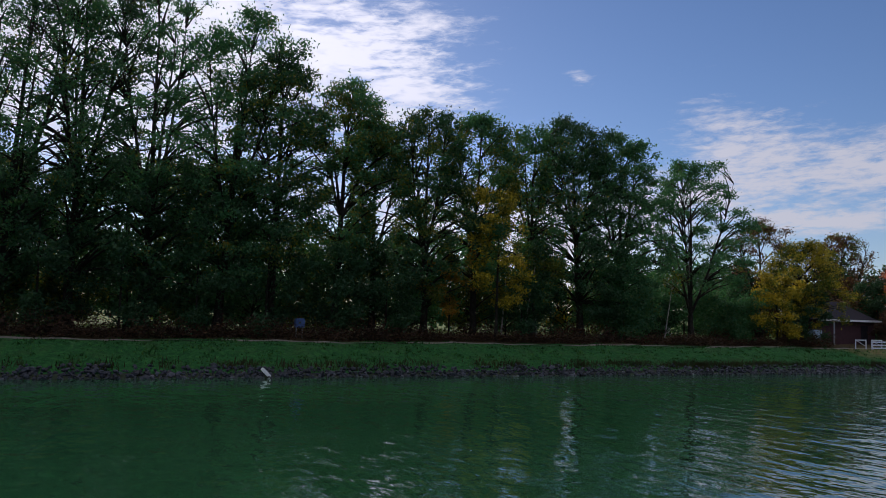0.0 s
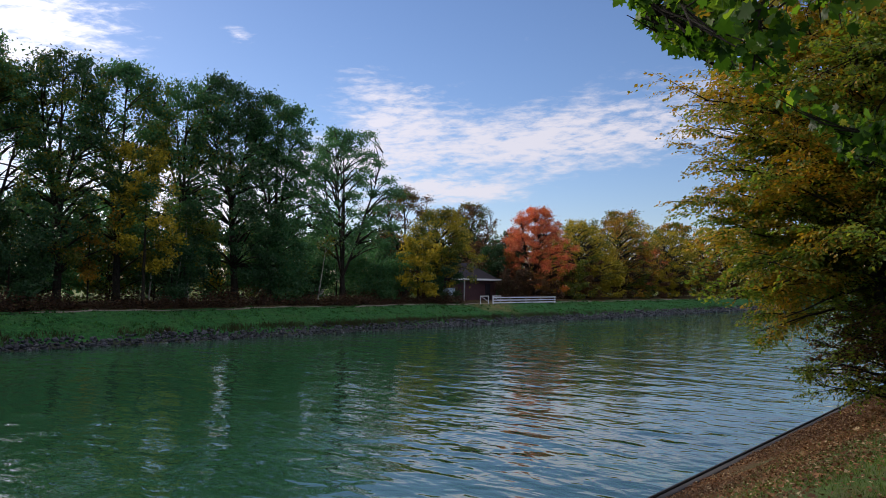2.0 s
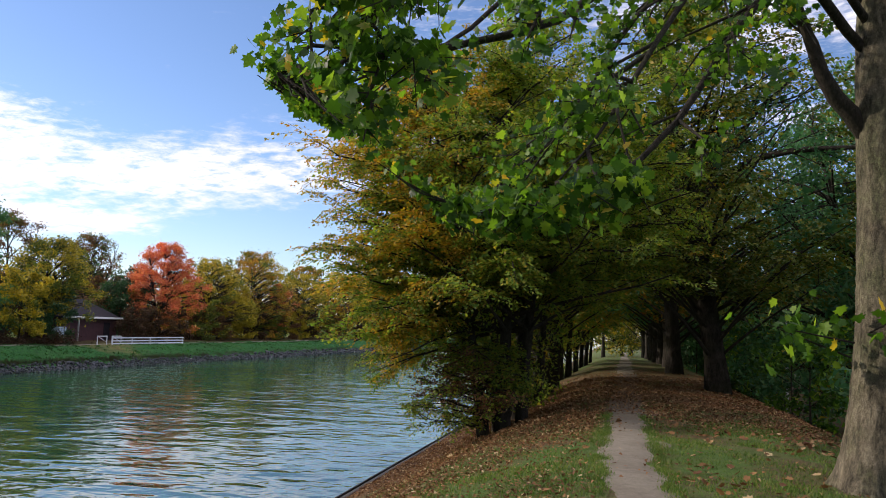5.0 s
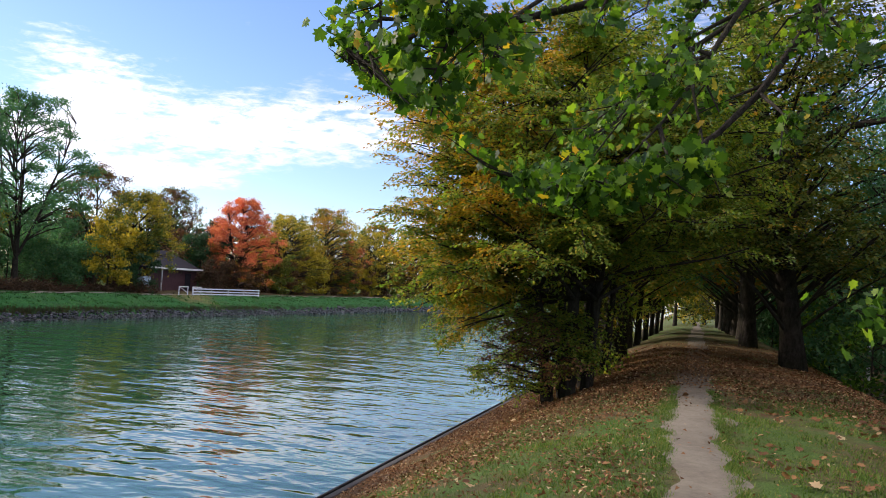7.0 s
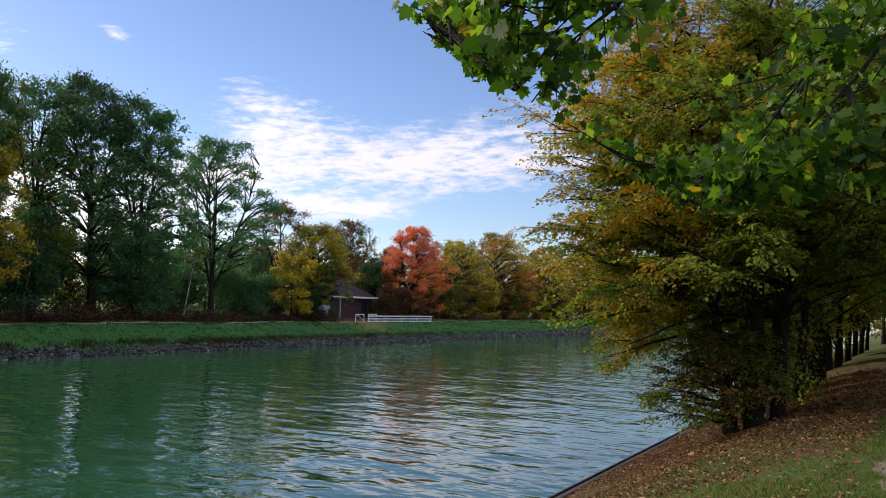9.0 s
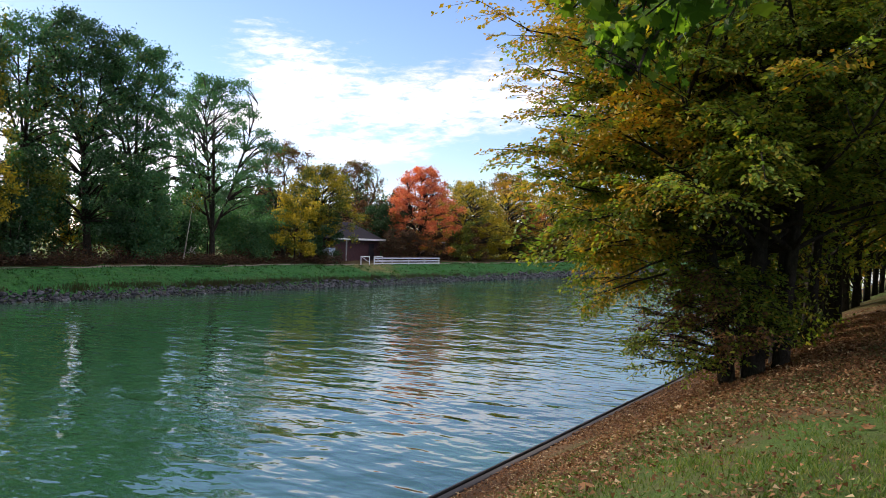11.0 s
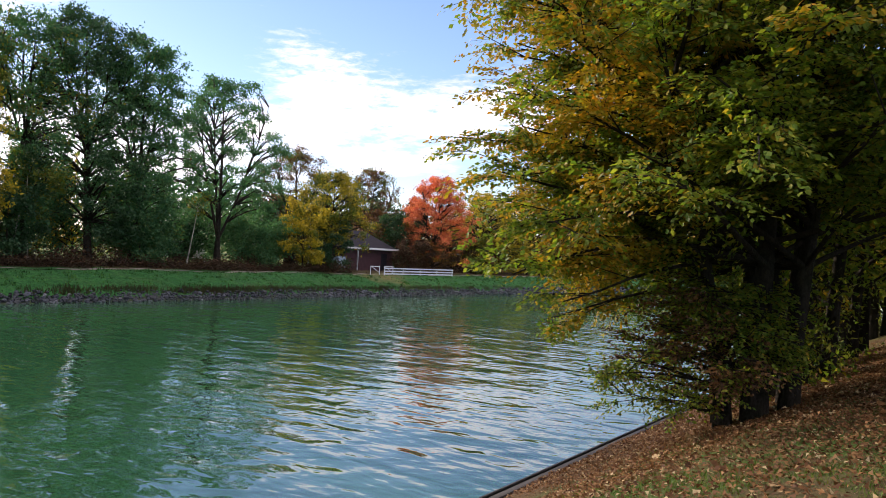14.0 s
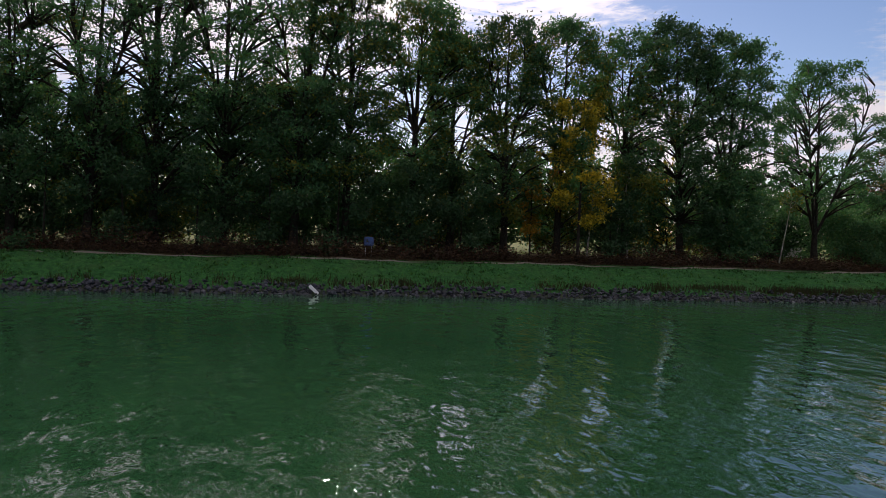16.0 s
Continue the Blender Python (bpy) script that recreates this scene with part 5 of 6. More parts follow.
    B, D = np.concatenate(B), np.concatenate(D)
    Ln = rng.uniform(*flen, len(B))
    ok = allow(B + D * Ln[:, None] + o) & allow(B + o) & ((B[:, 1] < 1.0) | (rng.random(len(B)) < np.where(B[:, 0] < 0.2, 0.8, 0.4))) & ((B[:, 0] < -0.7) | (B[:, 1] > 0.4) | (rng.random(len(B)) < 0.8))
    B, D, Ln = B[ok], D[ok], Ln[ok]
    if size < 0.1:
        W.sticks(B, B + D * Ln[:, None] * 0.8 - np.array([0, 0, 0.1]) * Ln[:, None], np.full(len(B), 0.005), np.full(len(B), 0.002), 3)
    part("trunk", W.mesh("trunk", M_BARK), root)
    patch = 0.5 + 0.32 * np.sin(B[:, 0] * 1.5 + seed) * np.sin(B[:, 1] * 1.2 + 1) + 0.3 * np.sin(B[:, 2] * 1.6 + B[:, 0] * 0.9) * np.sin(B[:, 1] * 1.9) + rng.normal(0, 0.13, len(B))
    gone = patch < (turn(B) if callable(turn) else np.full(len(B), turn or 0.0))
    if gone.any():
        part("autumn_foliage", frond_mesh("autumn_foliage", B[gone], D[gone], Ln[gone], per, size, turned or M_TURN, rng), root, "leaves turned yellow and orange")
    part("crown", frond_mesh("crown", B[~gone], D[~gone], Ln[~gone], per, size, leaf or M_DARKNEAR, rng), root)
    return root


def walk_clear(p):
    """Nothing hangs low over the footpath."""
    x, y, z = p[..., 0], p[..., 1], p[..., 2]
    return ~((np.abs(x - 0.2) < 2.0) & (z < 4.6 + 0.4 * np.sin(y * 0.9) - 0.5 * (x - 0.2) ** 2)) & (x < 1.6)


def big_allow(p):
    x, y, z = p[..., 0], p[..., 1], p[..., 2]
    low = np.where(x < -4.3, 2.6 + 0.3 * np.sin(x * 4 + y * 3) + 1.3 * np.clip(-5.3 - x, 0, 2), np.where(x < -2.4, 3.6 + 0.3 * np.sin(x * 3 + y * 2), 4.4 + 0.3 * np.sin(y * 2)))
    low = np.where((x > -3.3) & (y < 16.2), np.maximum(low, 4.1 + 0.5 * np.sin(x * 5)), low)    # the stems' feet stand open on the walk's side
    return walk_clear(p) & (z > low)


def big_reach(z, a):
    side = 1.0 + 0.05 * math.sin(5 * a + z * 1.7) + 0.03 * math.sin(9 * a - 2 * z)
    return float(np.interp(z, (0.6, 1.3, 2.2, 3.2, 4.8, 6.2, 7.6, 8.8), (3.0, 3.4, 3.8, 4.1, 4.4, 4.3, 3.2, 1.2))) * side


HB = (-2.65, 15.9, ground_z(-2.65))
# turned leaves gather on the canal side, partly standing in for sunlight
frond_tree(HB, 801, 8.8, big_reach, "large hornbeam turning yellow-orange with branches sweeping over the canal", big_allow, limbs=175, subs=10, fronds=8, per=25, size=0.082, zlow=0.8, zbase=2.1, rise=(0.1, 0.5),
           turn=lambda b: np.clip(0.38 + 0.17 * (-b[:, 0] - 1.2) + 0.02 * (b[:, 2] - 4), 0.08, 0.86),
           stems=((0, 0, 0.15, 0.1, 1.0, 0.155), (-0.4, -0.1, -1.3, -0.5, 0.8, 0.11), (0.35, 0.45, 0.7, 0.6, 0.95, 0.13), (-0.2, 0.65, -0.7, 1.2, 0.85, 0.11), (0.15, 1.35, 0.2, 1.2, 0.9, 0.12), (-0.5, 0.35, -1.9, 0.4, 0.6, 0.08)))


def low_allow(p):
    x, y, z = p[..., 0], p[..., 1], p[..., 2]
    return (x < -1.9) & (z > np.interp(x, PX, PZ) + 0.12)


frond_tree((-2.95, 15.7, ground_z(-2.95)), 830, 2.0, lambda z, a: float(np.interp(z, (0, 0.5, 1.2, 2.0), (1.1, 1.2, 1.1, 0.6))) * (1 + 0.25 * math.sin(3 * a + z * 4)) * (1 - 0.25 * min(0, math.cos(a))), "layered low hornbeam shoots spreading over the bank edge", low_allow, limbs=62, subs=4, fronds=6, per=20, size=0.065, turn=0.3, turned=M_RUST,
           stems=((0, 0, 0, 0, 1.0, 0.04), (-0.2, 0.15, -0.2, 0.1, 0.9, 0.03)), name="shrub", cat="shrub", zlow=0.12, rise=(0.0, 0.25), flen=(0.25, 0.5), zbase=0.1)


def row_reach(z, a):
    return float(np.interp(z, (0.5, 1.5, 3, 6, 8, 9.5), (1.0, 2.0, 3.4, 3.8, 2.8, 1.0))) * (1 + 0.12 * math.sin(4 * a + z))


def row_allow(p):
    return walk_clear(p) & (p[..., 2] > np.interp(p[..., 0], PX, PZ) + 1.7 + 0.5 * np.sin(p[..., 1] * 1.3))


ROW = ((-2.7, 19.9, 45, 8, 7, 14, 0.11, 0.3), (-2.7, 23.6, 42, 8, 7, 11, 0.13, 0.3), (-2.8, 27.0, 40, 7, 7, 11, 0.15, 0.35), (-2.8, 34.5, 60, 7, 7, 9, 0.18, 0.35), (-2.9, 43.0, 50, 7, 7, 9, 0.2, 0.35), (-2.9, 50.0, 50, 6, 6, 9, 0.24, 0.45), (-2.9, 58.0, 50, 6, 6, 8, 0.26, 0.4), (-2.9, 67.0, 50, 6, 6, 8, 0.28, 0.5))
for k, (x, y, nl, ns, nf, per, size, share) in enumerate(ROW):
    frond_tree((x, y, ground_z(x, y)), 802 + k, 9.5, row_reach, "dark hornbeam with several stems in the bank row" if k < 3 else "bank-row hornbeam turning yellow-green", row_allow, limbs=nl, subs=ns, fronds=nf, per=per, size=size, turn=share, zlow=0.8, flen=(0.4, 0.9) if k < 3 else (0.6, 1.3),
               stems=((0, 0, 0.2, 0, 1.0, 0.17), (0.35, 0.5, 0.6, 0.4, 0.9, 0.14), (-0.4, 0.4, -0.6, 0.3, 0.85, 0.12)))
for k in range(9):                                           # slim dark stems and undergrowth between them
    rng = np.random.default_rng(1000 + k)
    x, y = -2.9 + rng.uniform(-0.5, 0.4), 18.2 + k * 2.4 + rng.uniform(-0.6, 0.6)
    if 28.5 < y < 34:
        continue
    tree((x, y, ground_z(x, y)), 1010 + k, rng.uniform(5.5, 7.5), 0.3, 1.1, 2400, 0.10, (M_DARKNEAR, M_OLIVE)[k % 2], "slim bank tree with leafy shoots down to its foot", r0=0.17 if k < 6 else 0.12, puff=0.2, group=NEARROW, limbs=20, subs=4, twigs=4, shape="column", fine=False,
         lift=(0.2, 0.6), bound=clear_walk((x, y, ground_z(x, y))), second=M_RUST if k % 4 == 3 else M_TURN, share=0.2)

# avenue on the land side
OLD = (2.55, 22.2, ground_z(2.55))


def vault_reach(z, a):
    return float(np.interp(z, (2.5, 4, 6, 8.5, 11), (2.6, 4.0, 4.8, 4.2, 1.5))) * (1 + 0.12 * math.sin(4 * a + z))


def vault_allow(p):
    """The land-side crowns meet the bank row above the walk, with a sky hole fitted to the camera's view."""
    x, y, z = p[..., 0], p[..., 1], p[..., 2]
    over = (np.abs(x - 0.2) < 2.6) & (z < 5.3 + 0.4 * np.sin(y * 0.9) - 0.28 * (x - 0.2) ** 2)
    open_sky = (np.hypot(x - 4.6 - 0.02 * y, (z - 8.4) * 0.8) < 1.35 + 0.35 * np.sin(y * 2 + z)) & (y < 30)
    return ~over & (x > -1.6) & (z > 4.6) & ~open_sky


old = frond_tree(OLD, 850, 11.5, vault_reach, "old avenue tree with a leaning dark trunk and spreading limbs", vault_allow, limbs=105, subs=8, fronds=7, per=12, size=0.135, turn=0.06, zlow=3.0, leaf=M_OLIVE,
                 stems=((0, 0, -2.2, 0.2, 1.0, 0.33),), flen=(0.4, 0.9))
for pl, r in ((((1.8, 22.2, 7.0), (2.2, 22.1, 7.9), (2.9, 21.6, 8.5), (4.0, 21.0, 8.85), (5.3, 20.2, 8.7), (6.6, 19.8, 8.6)), 0.16), (((1.8, 22.2, 7.6), (2.2, 22.1, 8.8), (2.9, 21.9, 10.2), (3.8, 21.7, 11.8)), 0.14),
              (((1.9, 22.2, 7.4), (2.6, 22.0, 8.7), (3.6, 21.8, 10.2), (4.8, 21.6, 11.3)), 0.12), (((2.1, 22.1, 7.9), (3.2, 21.6, 8.1), (3.9, 21.2, 7.4), (4.5, 21.0, 6.6)), 0.07), (((1.7, 22.2, 6.6), (0.9, 21.6, 7.9), (-0.1, 20.6, 8.8), (-1.2, 19.6, 9.2)), 0.12)):
    T = Tubes()
    pl = np.array(pl) - np.array(OLD)
    tt = np.linspace(0, 1, 12)
    ln = np.stack([np.interp(tt, np.linspace(0, 1, len(pl)), pl[:, j]) for j in range(3)], 1)
    ln[1:-1] = (ln[:-2] + 2 * ln[1:-1] + ln[2:]) / 4
    T.line(ln, r * (1 - 0.75 * tt), 8)
    rg = np.random.default_rng(int(r * 1000))
    i = rg.integers(3, 12, 14)
    e = ln[i] + rg.normal(0, 0.5, (14, 3)) + np.array([0.5, 0, 0.1])
    T.sticks(ln[i], e, np.full(14, 0.025), np.full(14, 0.008), 4)
    limb = part("limb", T.mesh("limb", M_BARK), old, "thick dark arching limb")
    c = leaf_places(rg, ln[i], e, 900, 0.3)
    part("foliage", leaf_mesh("foliage", c, 0.12, M_GREEN, rg, up=1.0), limb)
AVENUE = ((2.0, 31.5), (2.3, 39), (2.4, 47), (2.5, 56), (2.6, 66), (2.7, 78), (2.8, 92))
for k, (x, y) in enumerate(AVENUE):
    frond_tree((x, y, ground_z(x, y)), 860 + k, 11.0, vault_reach, "avenue tree arching over the footpath", vault_allow, limbs=45, subs=7, fronds=7, per=9, size=0.17 + 0.03 * k, turn=0.22, turned=M_ORANGE, zlow=3.0, leaf=(M_OLIVE, M_GREEN)[k % 2],
               stems=((0, 0, -0.6 + 0.2 * (k % 3), 0.3, 1.0, 0.32 - 0.01 * k),), flen=(0.6, 1.3))
tree((-1.9, 93, ground_z(-1.9, 93)), 875, 13, 0.6, 7.0, 12000, 0.34, M_OLIVE, "leafy tree closing the avenue's far end", r0=0.2, puff=0.6, group=AV, limbs=20, subs=5, twigs=4, shape="column", second=M_YELLOW, share=0.4)
# out of view behind the camera, added for shade and reflections
for k, (x, y) in enumerate(((3.4, -7.5), (3.2, -22))):
    tree((x, y, ground_z(x)), 880 + k, 15, 5, 5.5, 6000, 0.26, M_GREEN, "unseen avenue tree added for shade and reflections", r0=0.45, puff=0.35, group=AV, limbs=16, subs=5, twigs=4)
tree((1.6, 108, ground_z(1.6, 108)), 876, 13, 0.6, 7.0, 9000, 0.4, M_OLIVE, "leafy tree closing the avenue's far end", r0=0.2, puff=0.6, group=AV, limbs=20, subs=5, twigs=4, shape="column", second=M_YELLOW, share=0.5, fine=False)
for k, (x, y, h) in enumerate(((7.5, 25, 12.0), (9.5, 33, 13.0), (6.8, 41, 12.0), (11.5, 27, 13.5))):
    wood_tree((x, y, ground_z(x, y) - 0.05), 884 + k, h, 2.0, 4.3, 10000, 0.2, (M_GREEN, M_OLIVE)[k % 2], "tall leafy tree in the wood below the embankment", "trees of the land-side wood", r0=0.2, clumps=110, clump_r=0.8)
wood_tree((0.4, 101, ground_z(0.4, 101)), 889, 13, 0.8, 6.5, 9000, 0.36, M_OLIVE, "leafy tree closing the avenue's far end", AV, r0=0.2, second=M_YELLOW, share=0.4, clumps=110, clump_r=1.1)
# thicket at the avenue's land side
for k, (x, y) in enumerate(((6.2, 48), (6.8, 55), (7.8, 63), (9.2, 72), (10.4, 82), (12.0, 94))):
    tree((x, y, ground_z(x, y) - 0.05), 890 + k, 6.5, 0.2, 2.8, 3000, 0.3, (M_OLIVE, M_GREEN)[k % 2], "dense leafy thicket tree below the avenue", r0=0.1, puff=0.35, group="thicket trees", limbs=16, subs=5, twigs=4, shape="column", fine=False)
# wood on the low land side
for k in range(20):
    rng = np.random.default_rng(900 + k)
    x, y = rng.uniform(8, 20), 12 + k * 4.4 + rng.uniform(-2, 2)
    if 15.5 < x < 22:
        x += 7
    tree((x, y, ground_z(x, y) - 0.05), 920 + k, rng.uniform(6.5, 9.5), 0.7, rng.uniform(3.4, 4.8), 6000, 0.36, (M_GREEN, M_OLIVE, M_GREEN)[k % 3], "young leafy tree in the wood below the embankment", r0=0.14, puff=0.32, group="trees of the land-side wood", limbs=18, subs=5, twigs=4, fine=False,
         bark=M_BIRCH if k == 1 else M_BARK)
for k in range(14):
    rng = np.random.default_rng(950 + k)
    x, y = rng.uniform(3.6, 6.5), 14 + k * 2.6 + rng.uniform(-1, 1)
    tree((x, y, ground_z(x, y) - 0.05), 960 + k, rng.uniform(1.2, 2.6), 0.2, rng.uniform(0.9, 1.6), 1600, 0.15, (M_GREEN, M_DARK, M_MAPLE)[k % 3], "leafy green shrub on the embankment's land side", r0=0.03, puff=0.16, group="land-side shrubs", limbs=9, subs=4, twigs=3, name="shrub", cat="shrub", shape="column")


def build_maple():
    rng = np.random.default_rng(42)
    x0, y0 = 2.42, 8.1
    z0 = ground_z(x0)
    root = thing("maple_tree", (x0, y0, z0), "large green maple with grey fissured trunk and overhanging branches", "tree", AV)
    T = Tubes()
    z = np.array([-0.2, 0.0, 0.15, 0.4, 0.9, 1.8, 3.0, 4.4, 5.4, 7.5, 10, 12.5, 15])
    r = 0.8 * np.array([0.75, 0.62, 0.55, 0.49, 0.44, 0.40, 0.365, 0.345, 0.33, 0.26, 0.2, 0.12, 0.03])
    pts = np.stack([0.05 * np.sin(z) + 0.04 * np.clip(z, 0, 6), 0.04 * np.cos(z * 0.8), z], 1)
    zz = np.concatenate([np.linspace(-0.2, 6.0, 90), np.linspace(6.3, 15, 20)])
    cen = np.stack([np.interp(zz, z, pts[:, j]) for j in range(2)], 1)
    sides = 72
    th = np.linspace(0, 2 * np.pi, sides, endpoint=False)[None]
    Z = zz[:, None]
    ridge = np.abs(np.sin(9 * th + 1.3 * np.sin(Z * 2.1) + 0.8 * np.sin(3 * th + Z))) * 0.5 + np.abs(np.sin(17 * th - 1.1 * np.sin(Z * 3.3 + th))) * 0.3
    root_flare = 0.10 * np.exp(-np.maximum(Z, 0) / 0.3) * np.sin(5 * th + 0.6)
    rr = np.interp(zz, z, r)[:, None] * (0.95 + 0.07 * ridge + root_flare) + rng.normal(0, 0.004, (len(zz), sides))
    ring = np.stack([cen[:, :1] + rr * np.cos(th), cen[:, 1:] + rr * np.sin(th), Z + 0 * th], -1)
    i = np.arange(len(zz) - 1)[:, None] * sides + np.arange(sides)[None]
    j = np.arange(len(zz) - 1)[:, None] * sides + (np.arange(sides)[None] + 1) % sides
    T.v.append(ring.reshape(-1, 3))
    T.f.append(np.stack([i, j, j + sides, i + sides], -1).reshape(-1, 4))
    part("trunk", T.mesh("trunk", M_BARK2), root, "grey-brown fissured bark with lichen")
    o = np.array([x0, y0, z0])
    limbs = (((2.8, 10.0, 6.9), (1.6, 8.6, 7.2), (0.3, 6.6, 6.7), (-0.9, 4.8, 6.0), (-1.6, 3.7, 5.5), (-2.15, 3.0, 5.2)),
             ((2.8, 10.0, 7.3), (1.0, 8.8, 7.6), (-0.6, 6.6, 6.8), (-1.6, 5.0, 5.9), (-2.0, 4.0, 5.3)),
             ((2.8, 9.9, 7.8), (1.8, 7.8, 8.2), (0.4, 5.6, 7.3), (-0.9, 3.8, 6.1), (-1.6, 2.9, 5.5)),
             ((2.7, 9.8, 6.2), (1.9, 8.4, 6.5), (1.0, 7.0, 6.0), (0.1, 5.8, 5.2), (-0.6, 5.0, 4.7), (-0.95, 4.6, 4.42)),
             ((2.7, 9.8, 6.6), (1.6, 7.8, 6.9), (0.6, 6.0, 6.2), (-0.2, 4.8, 5.3), (-0.7, 4.3, 4.8)),
             ((2.7, 9.9, 7.3), (1.2, 9.3, 7.4), (-0.1, 8.3, 6.5), (-1.0, 7.3, 5.6), (-1.5, 6.6, 5.0)),
             ((2.9, 9.9, 9.2), (4.0, 8.2, 10.2), (4.8, 6.0, 10.4), (5.0, 4.2, 9.8)),
             ((3.0, 10.1, 8.0), (4.6, 11.2, 9.0), (6.4, 12.2, 9.2), (7.8, 12.6, 8.6)),
             ((2.9, 10.0, 9.6), (2.0, 12.0, 10.8), (0.8, 14.2, 10.8), (0.0, 15.4, 10.0)),
             ((2.8, 9.8, 11), (1.3, 8.4, 12.8), (-0.7, 6.8, 13.0), (-2.0, 5.6, 12.2)),
             ((2.8, 9.9, 6.2), (2.1, 8.9, 7.1), (1.3, 7.6, 8.3), (0.5, 7.0, 9.2)),
             ((2.8, 9.9, 8.4), (1.9, 8.6, 9.2), (0.9, 7.0, 8.9), (0.0, 5.8, 7.9)),
             ((2.8, 9.9, 8.8), (2.2, 8.8, 9.8), (1.5, 7.6, 9.6), (0.9, 6.6, 8.6)),
             ((2.8, 9.9, 8.0), (2.6, 8.9, 8.8), (2.2, 7.7, 8.5), (1.8, 6.6, 7.6)))

    def under(x, y):
        """The crown's underside, shaped to fit the camera's view, lowest over the walk's edge."""
        x, y = x + x0, y + y0
        return np.maximum(np.maximum(3.75 - 0.03 * y - 0.68 * x, 4.35 + 1.2 * (x + 0.1)), 4.35) - z0

    def lift_up(p):
        p[..., 2] = np.maximum(p[..., 2], np.minimum(under(p[..., 0], p[..., 1]), 8.0 - z0))
        return p

    def inside(p):
        """Draws twigs in to the crown's outline as the camera sees it."""
        lim = -0.15 - (0.50 + 0.17 * (p[..., 2] + z0 - 4.6)) * (p[..., 1] + y0 + 0.3) - x0
        p[..., 0] = np.where(p[..., 0] < lim, lim + 0.25 * np.sin(p[..., 1] * 9) ** 2, p[..., 0])
        return p
    for li, pl in enumerate(limbs):
        near = np.array([-0.2, 0.0, 3.8])
        pl = near + (np.array(pl) - near) * np.array([0.82, 0.88, 0.95, 1, 1, 1])[:len(pl), None] - o
        if li < 6:
            pl[:3, 2] += (1.0, 1.5, 0.9)
        pl[0, :2] = 0.06, 0.0
        t = np.linspace(0, 1, len(pl))
        tt = np.linspace(0, 1, 15)
        line = np.stack([np.interp(tt, t, pl[:, j]) for j in range(3)], 1)
        for _ in range(2):
            line[1:-1] = (line[:-2] + 2 * line[1:-1] + line[2:]) / 4
        bend = np.sin(tt * 17 + li * 1.3)[:, None] * np.array([0.05, 0.05, 0.07]) + np.sin(tt * 31 + li)[:, None] * np.array([0.02, -0.03, 0.03])
        line[1:] += np.cumsum(rng.normal(0, 0.02, (14, 3)), 0) + bend[1:] * tt[1:, None] ** 0.7
        line[5:] = inside(line[5:])
        B = Tubes()
        r0 = (0.065, 0.05, 0.05, 0.055, 0.045, 0.045, 0.10, 0.11, 0.10, 0.08, 0.10, 0.07, 0.07, 0.06)[li]
        B.line(line, r0 * (1 - 0.97 * tt) + 0.004, 8, rng, 0.04)
        m = 17 if li < 6 else 12
        s = 1 - 0.7 * rng.random(m) ** 1.5
        sp = np.stack([np.interp(s, tt, line[:, j]) for j in range(3)], 1)
        along = unit(line[-1] - line[4])
        side = unit(np.cross(along, np.array([0, 0, 1.0])))
        sd_ = unit(along * 0.8 + side * (rng.uniform(0.35, 0.95, (m, 1)) * np.where(np.arange(m) % 2, 1, -1)[:, None]) + rng.normal(0, 0.14, (m, 3)) + np.array([0, 0, -0.05]))
        sl = rng.uniform(0.4, 1.25, (m, 1)) * (0.75 + 0.5 * np.sin(np.pi * s)[:, None])
        mid = sp + sd_ * sl * 0.5 + rng.normal(0, 0.07, (m, 3)) + np.array([0, 0, 0.05])
        se = sp + sd_ * sl + np.array([0, 0, -0.16]) * sl
        if li < 6:
            se[:, 2] = np.maximum(se[:, 2], 4.6 - z0)
            mid[:, 2] = np.maximum(mid[:, 2], 4.6 - z0)
            se, mid = lift_up(inside(se)), lift_up(inside(mid))
        B.sticks(sp, mid, np.full(m, 0.018), np.full(m, 0.011), 5)
        B.sticks(mid, se, np.full(m, 0.011), np.full(m, 0.005), 4)
        w = 6
        f = rng.uniform(0.25, 1.0, (m, w, 1))
        tp = np.where(f < 0.5, sp[:, None] + (mid - sp)[:, None] * f * 2, mid[:, None] + (se - mid)[:, None] * (f * 2 - 1))
        td = unit(sd_[:, None] * 0.7 + rng.normal(0, 0.55, (m, w, 3)) * np.array([1, 1, 0.5]) + np.array([0, 0, -0.12]))
        te = tp + td * rng.uniform(0.15, 0.42, (m, w, 1))
        tp, te = tp.reshape(-1, 3), te.reshape(-1, 3)
        te[:, 2] = np.maximum(te[:, 2], 4.4 - z0)
        te = lift_up(inside(te)) if li < 6 else te
        B.sticks(tp, te, np.full(len(tp), 0.006), np.full(len(tp), 0.003), 3)
        limb = part("limb", B.mesh("limb", M_BARK), root)
        i = rng.integers(0, len(tp), 1250 if li < 6 else 1000)
        g = rng.uniform(0.3, 1.1, (len(i), 1))
        c = tp[i] + (te[i] - tp[i]) * g + rng.normal(0, 0.05, (len(i), 3)) + np.array([0, 0, 0.035])
        wx, wy, wz = c[:, 0] + x0, c[:, 1] + y0, c[:, 2] + z0
        # leaves trimmed to the same outline in the camera's view
        c = c[(wz > 4.33) & (wx > -0.25 - (0.52 + 0.17 * (wz - 4.6)) * (wy + 0.3)) & (c[:, 2] > under(c[:, 0], c[:, 1]) + 0.12 * np.sin(wx * 9) * np.sin(wy * 7)) & ((wy < 7.0) | (wx > 0.0) | (wz > 3.75 + 0.43 * np.hypot(wx + 0.4, wy - 4.8)))]
        part("foliage", maple_leaf_mesh("foliage", c, 0.069, M_MAPLE, rng, droop=0.8), limb, "lobed green maple leaves")
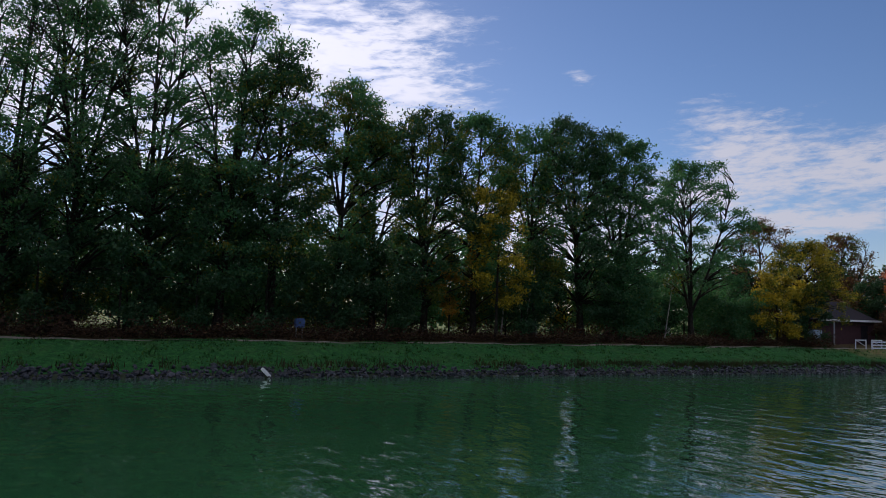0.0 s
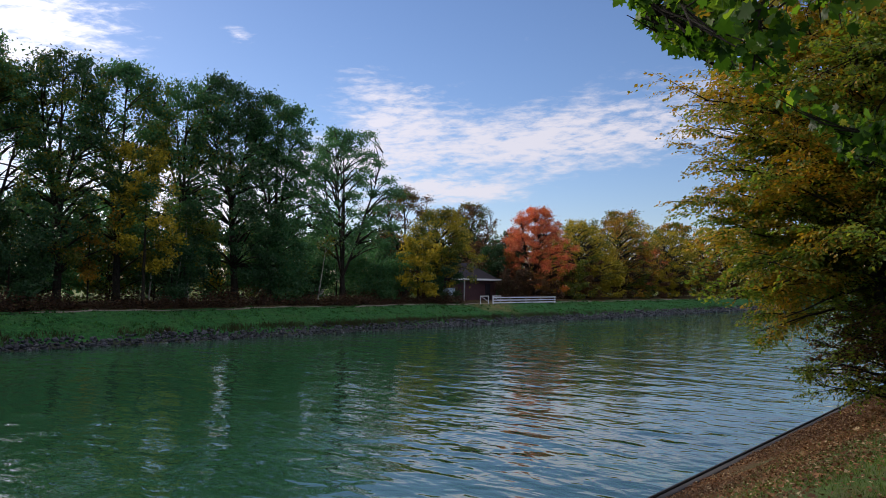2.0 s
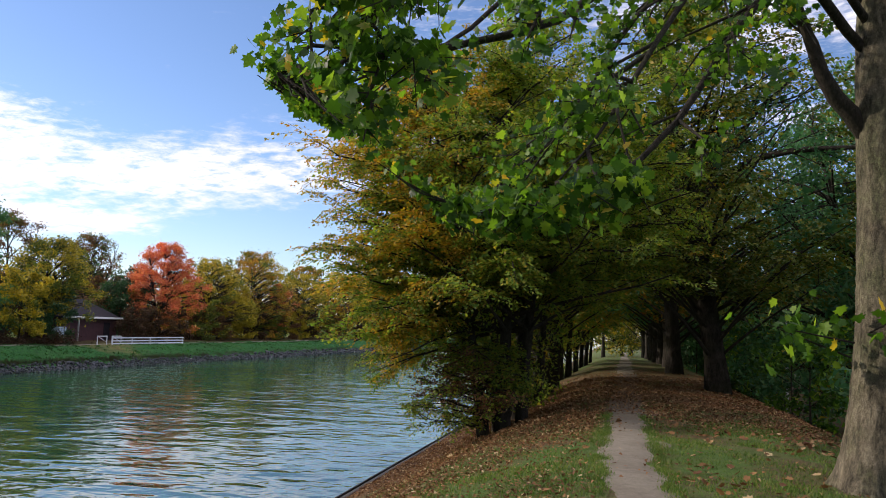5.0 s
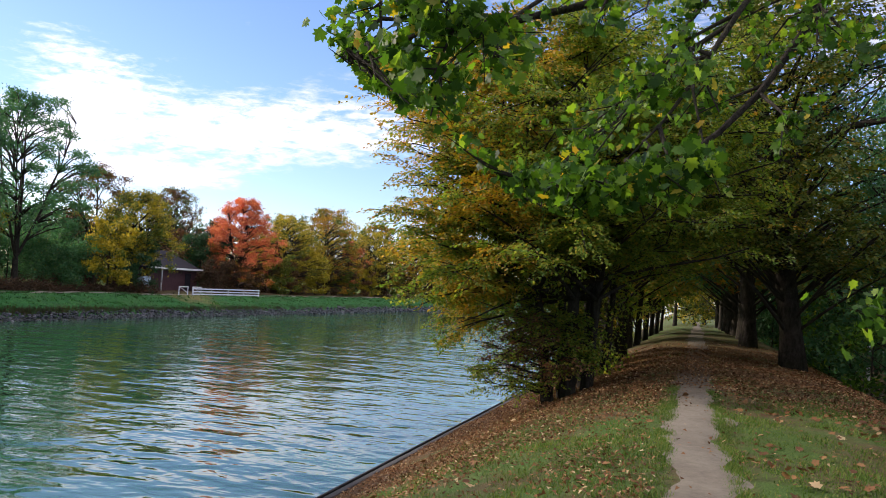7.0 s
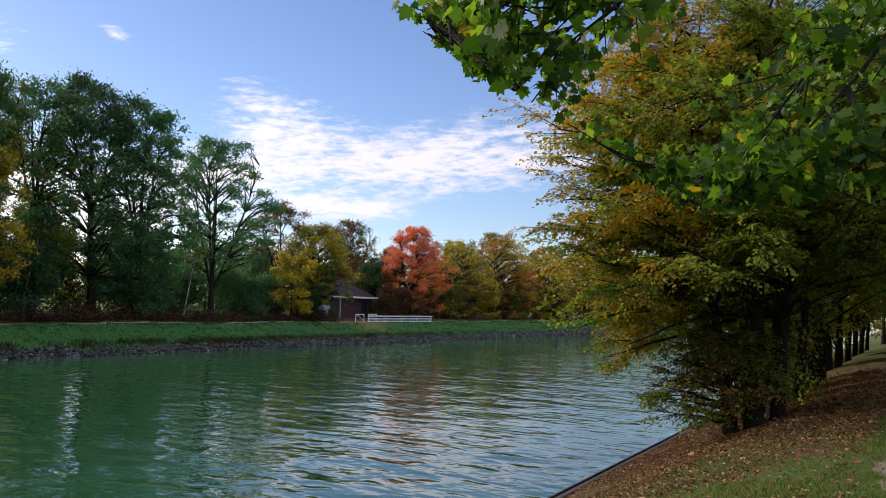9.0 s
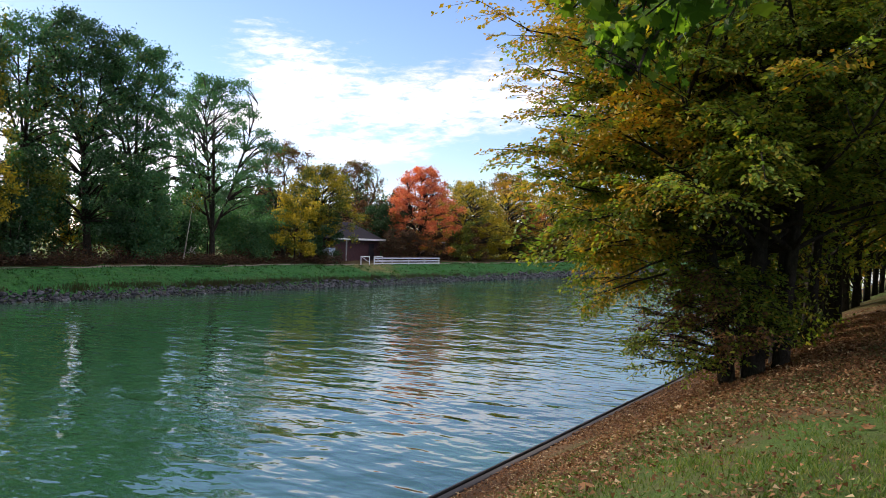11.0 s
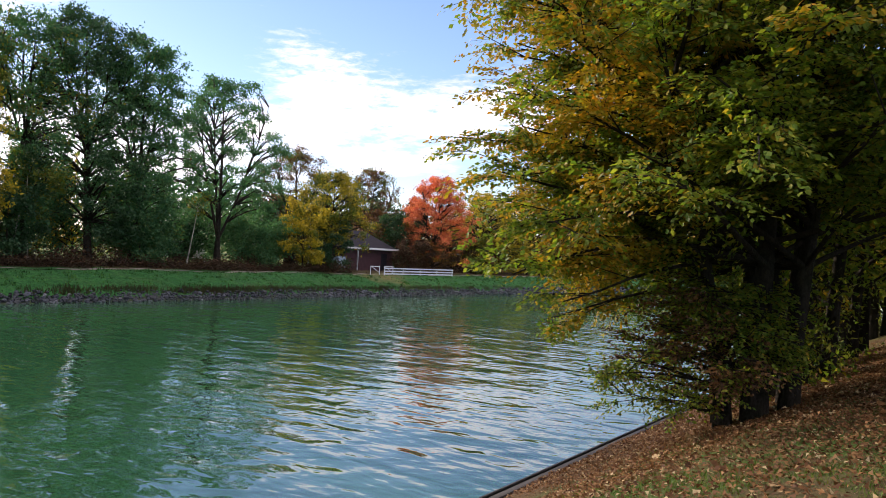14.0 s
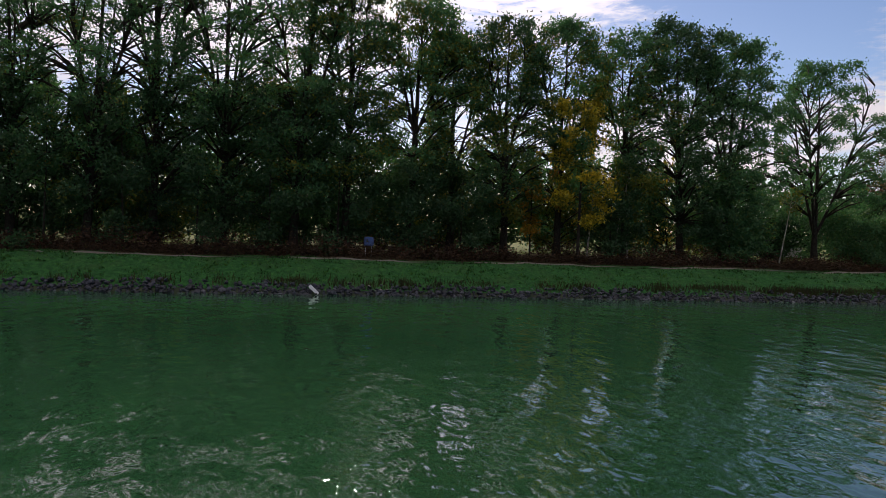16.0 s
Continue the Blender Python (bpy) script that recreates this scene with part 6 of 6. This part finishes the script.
    # shoots from the trunk
    S = Tubes()
    p = np.array([[-0.3, -0.25, 1.5], [-0.32, -0.2, 1.35], [-0.2, -0.38, 1.6]])
    q = p + np.array([[-0.9, -0.5, 0.15], [-0.8, -0.2, 0.3], [0.25, -0.6, 0.25]])
    S.sticks(p, q, np.full(3, 0.012), np.full(3, 0.005), 5)
    shoot = part("shoot", S.mesh("shoot", M_BARK), root)
    i = rng.integers(0, 3, 95)
    c = p[i] + (q[i] - p[i]) * rng.uniform(0.15, 1.1, (95, 1)) + rng.normal(0, 0.15, (95, 3))
    part("foliage", maple_leaf_mesh("foliage", c, 0.12, M_MAPLE, rng, droop=0.9), shoot)


build_maple()


# ---------------------------------------------------------------- grass and fallen leaves of the near bank
def lawn_z(x, y):
    return dip(x, y, np.interp(x, PX, PZ)) + 0.035 * (np.sin(x * 1.9 + y * 0.8) * np.sin(y * 1.3 - x) + 0.6 * np.sin(y * 0.43 + x * 0.3))


def build_grass():
    rng = np.random.default_rng(21)
    n = 300000
    y = -3.0 + 28 * rng.random(n) ** 0.95
    x = rng.uniform(-5.2, 4.2, n)
    path = np.array([near_path_x(v) for v in y])
    bare = np.sin(x * 2.3 + 1) * np.sin(y * 1.1) + 0.6 * np.sin(x * 5.1 + y * 3.7)
    shade = np.clip((y - np.where(x > -0.6, 11.5, 9.3)) / 6, 0, 1) * 0.85 + np.where(x < -4.3, 0.35, 0)
    keep = (np.abs(x - path) > 0.2 + 0.17 * rng.random(n) ** 0.5 + 0.05 * np.sin(y * 3.1)) & (rng.random(n) > shade) & (bare < 0.62 + rng.normal(0, 0.3, n))
    x, y = x[keep], y[keep]
    # tufts that hang over the path's borders
    ty = -3.0 + 17 * rng.random(900)
    tx = np.array([near_path_x(v) for v in ty]) + np.where(rng.random(900) < 0.5, -1, 1) * (0.27 + 0.16 * rng.random(900) ** 1.5)
    x, y = np.concatenate([x, np.repeat(tx, 34) + rng.normal(0, 0.035, 900 * 34)]), np.concatenate([y, np.repeat(ty, 34) + rng.normal(0, 0.06, 900 * 34)])
    c = np.stack([x, y, lawn_z(x, y) - 0.005], 1)
    lush = 0.5 + 0.5 * np.sin(x * 3.1 + 2 * np.sin(y * 1.7)) * np.sin(y * 2.3 + 1.5 * np.sin(x * 2.1))
    h = (0.5 + 0.7 * lush[:, None]) * rng.uniform(0.015, 0.06, (len(c), 1)) * (1 + 0.6 * (rng.random((len(c), 1)) > 0.93))
    a = rng.uniform(0, 6.28, len(c))
    w = np.stack([np.cos(a), np.sin(a), np.zeros(len(c))], 1) * 0.006
    tip = c + np.concatenate([rng.normal(0, 0.45, (len(c), 2)) * h, h], 1)
    v = np.stack([c - w, c + w, tip], 1)
    tagged(new("grass", mesh_of("grass", v.reshape(-1, 3), np.arange(len(c) * 3).reshape(-1, 3), M_BLADE)), "short green lawn grass on the near embankment", "grass", kind="stuff")


def build_litter():
    rng = np.random.default_rng(22)
    n = 330000
    y = -4.0 + 36 * rng.random(n)
    x = rng.uniform(-5.78, 4.6, n)
    path = np.array([near_path_x(v) for v in y])
    patch = 0.5 + 0.5 * np.sin(x * 1.9 + 0.7 * np.sin(y)) * np.sin(y * 0.9 + 1.2 * np.sin(x * 1.3))
    near = np.clip((y - np.where(x > -0.6, 11.2, 8.6)) / 5, 0, 1) * (0.55 + 0.4 * patch) + 0.9 * np.exp(-((x + 5.4) / 0.55) ** 2) * np.clip((y - 7) / 5, 0.25, 1) + 0.05 + 0.42 * patch ** 3
    near *= np.where((x > 0.25) & (y < 13), np.clip(0.22 + (y - 10) * 0.25, 0.22, 1), 1)
    near *= np.where(np.abs(x - path) < 0.36, 0.12, 1) * np.where(y > 20, 0.6, 1) * np.clip((29 - y) / 3, 0.12, 1) * np.where((np.abs(x - path) < 0.36) & (y > 12), np.clip(1 + (y - 12) * 0.5, 1, 5.5), 1)
    keep = rng.random(n) < near
    x, y = x[keep], y[keep]
    c = np.stack([x, y, lawn_z(x, y) + rng.uniform(0.012, 0.05, len(x))], 1)
    big = rng.random(len(c)) < np.where((x > 0.4) & (y < 12), 0.30, 0.008)
    tagged(new("fallen_leaves", leaf_mesh("fallen_leaves", c[~big], 0.046, M_LITTER, rng, 0.7, up=2.2, tri=True)), "brown and orange fallen leaves on the embankment", "leaves", kind="stuff")
    tagged(new("fallen_maple_leaves", maple_leaf_mesh("fallen_maple_leaves", c[big], 0.085, M_LITTER, rng, up=3.0, droop=0.0)), "pale brown fallen maple leaves on the grass", "leaves", kind="stuff")


build_grass()
build_litter()
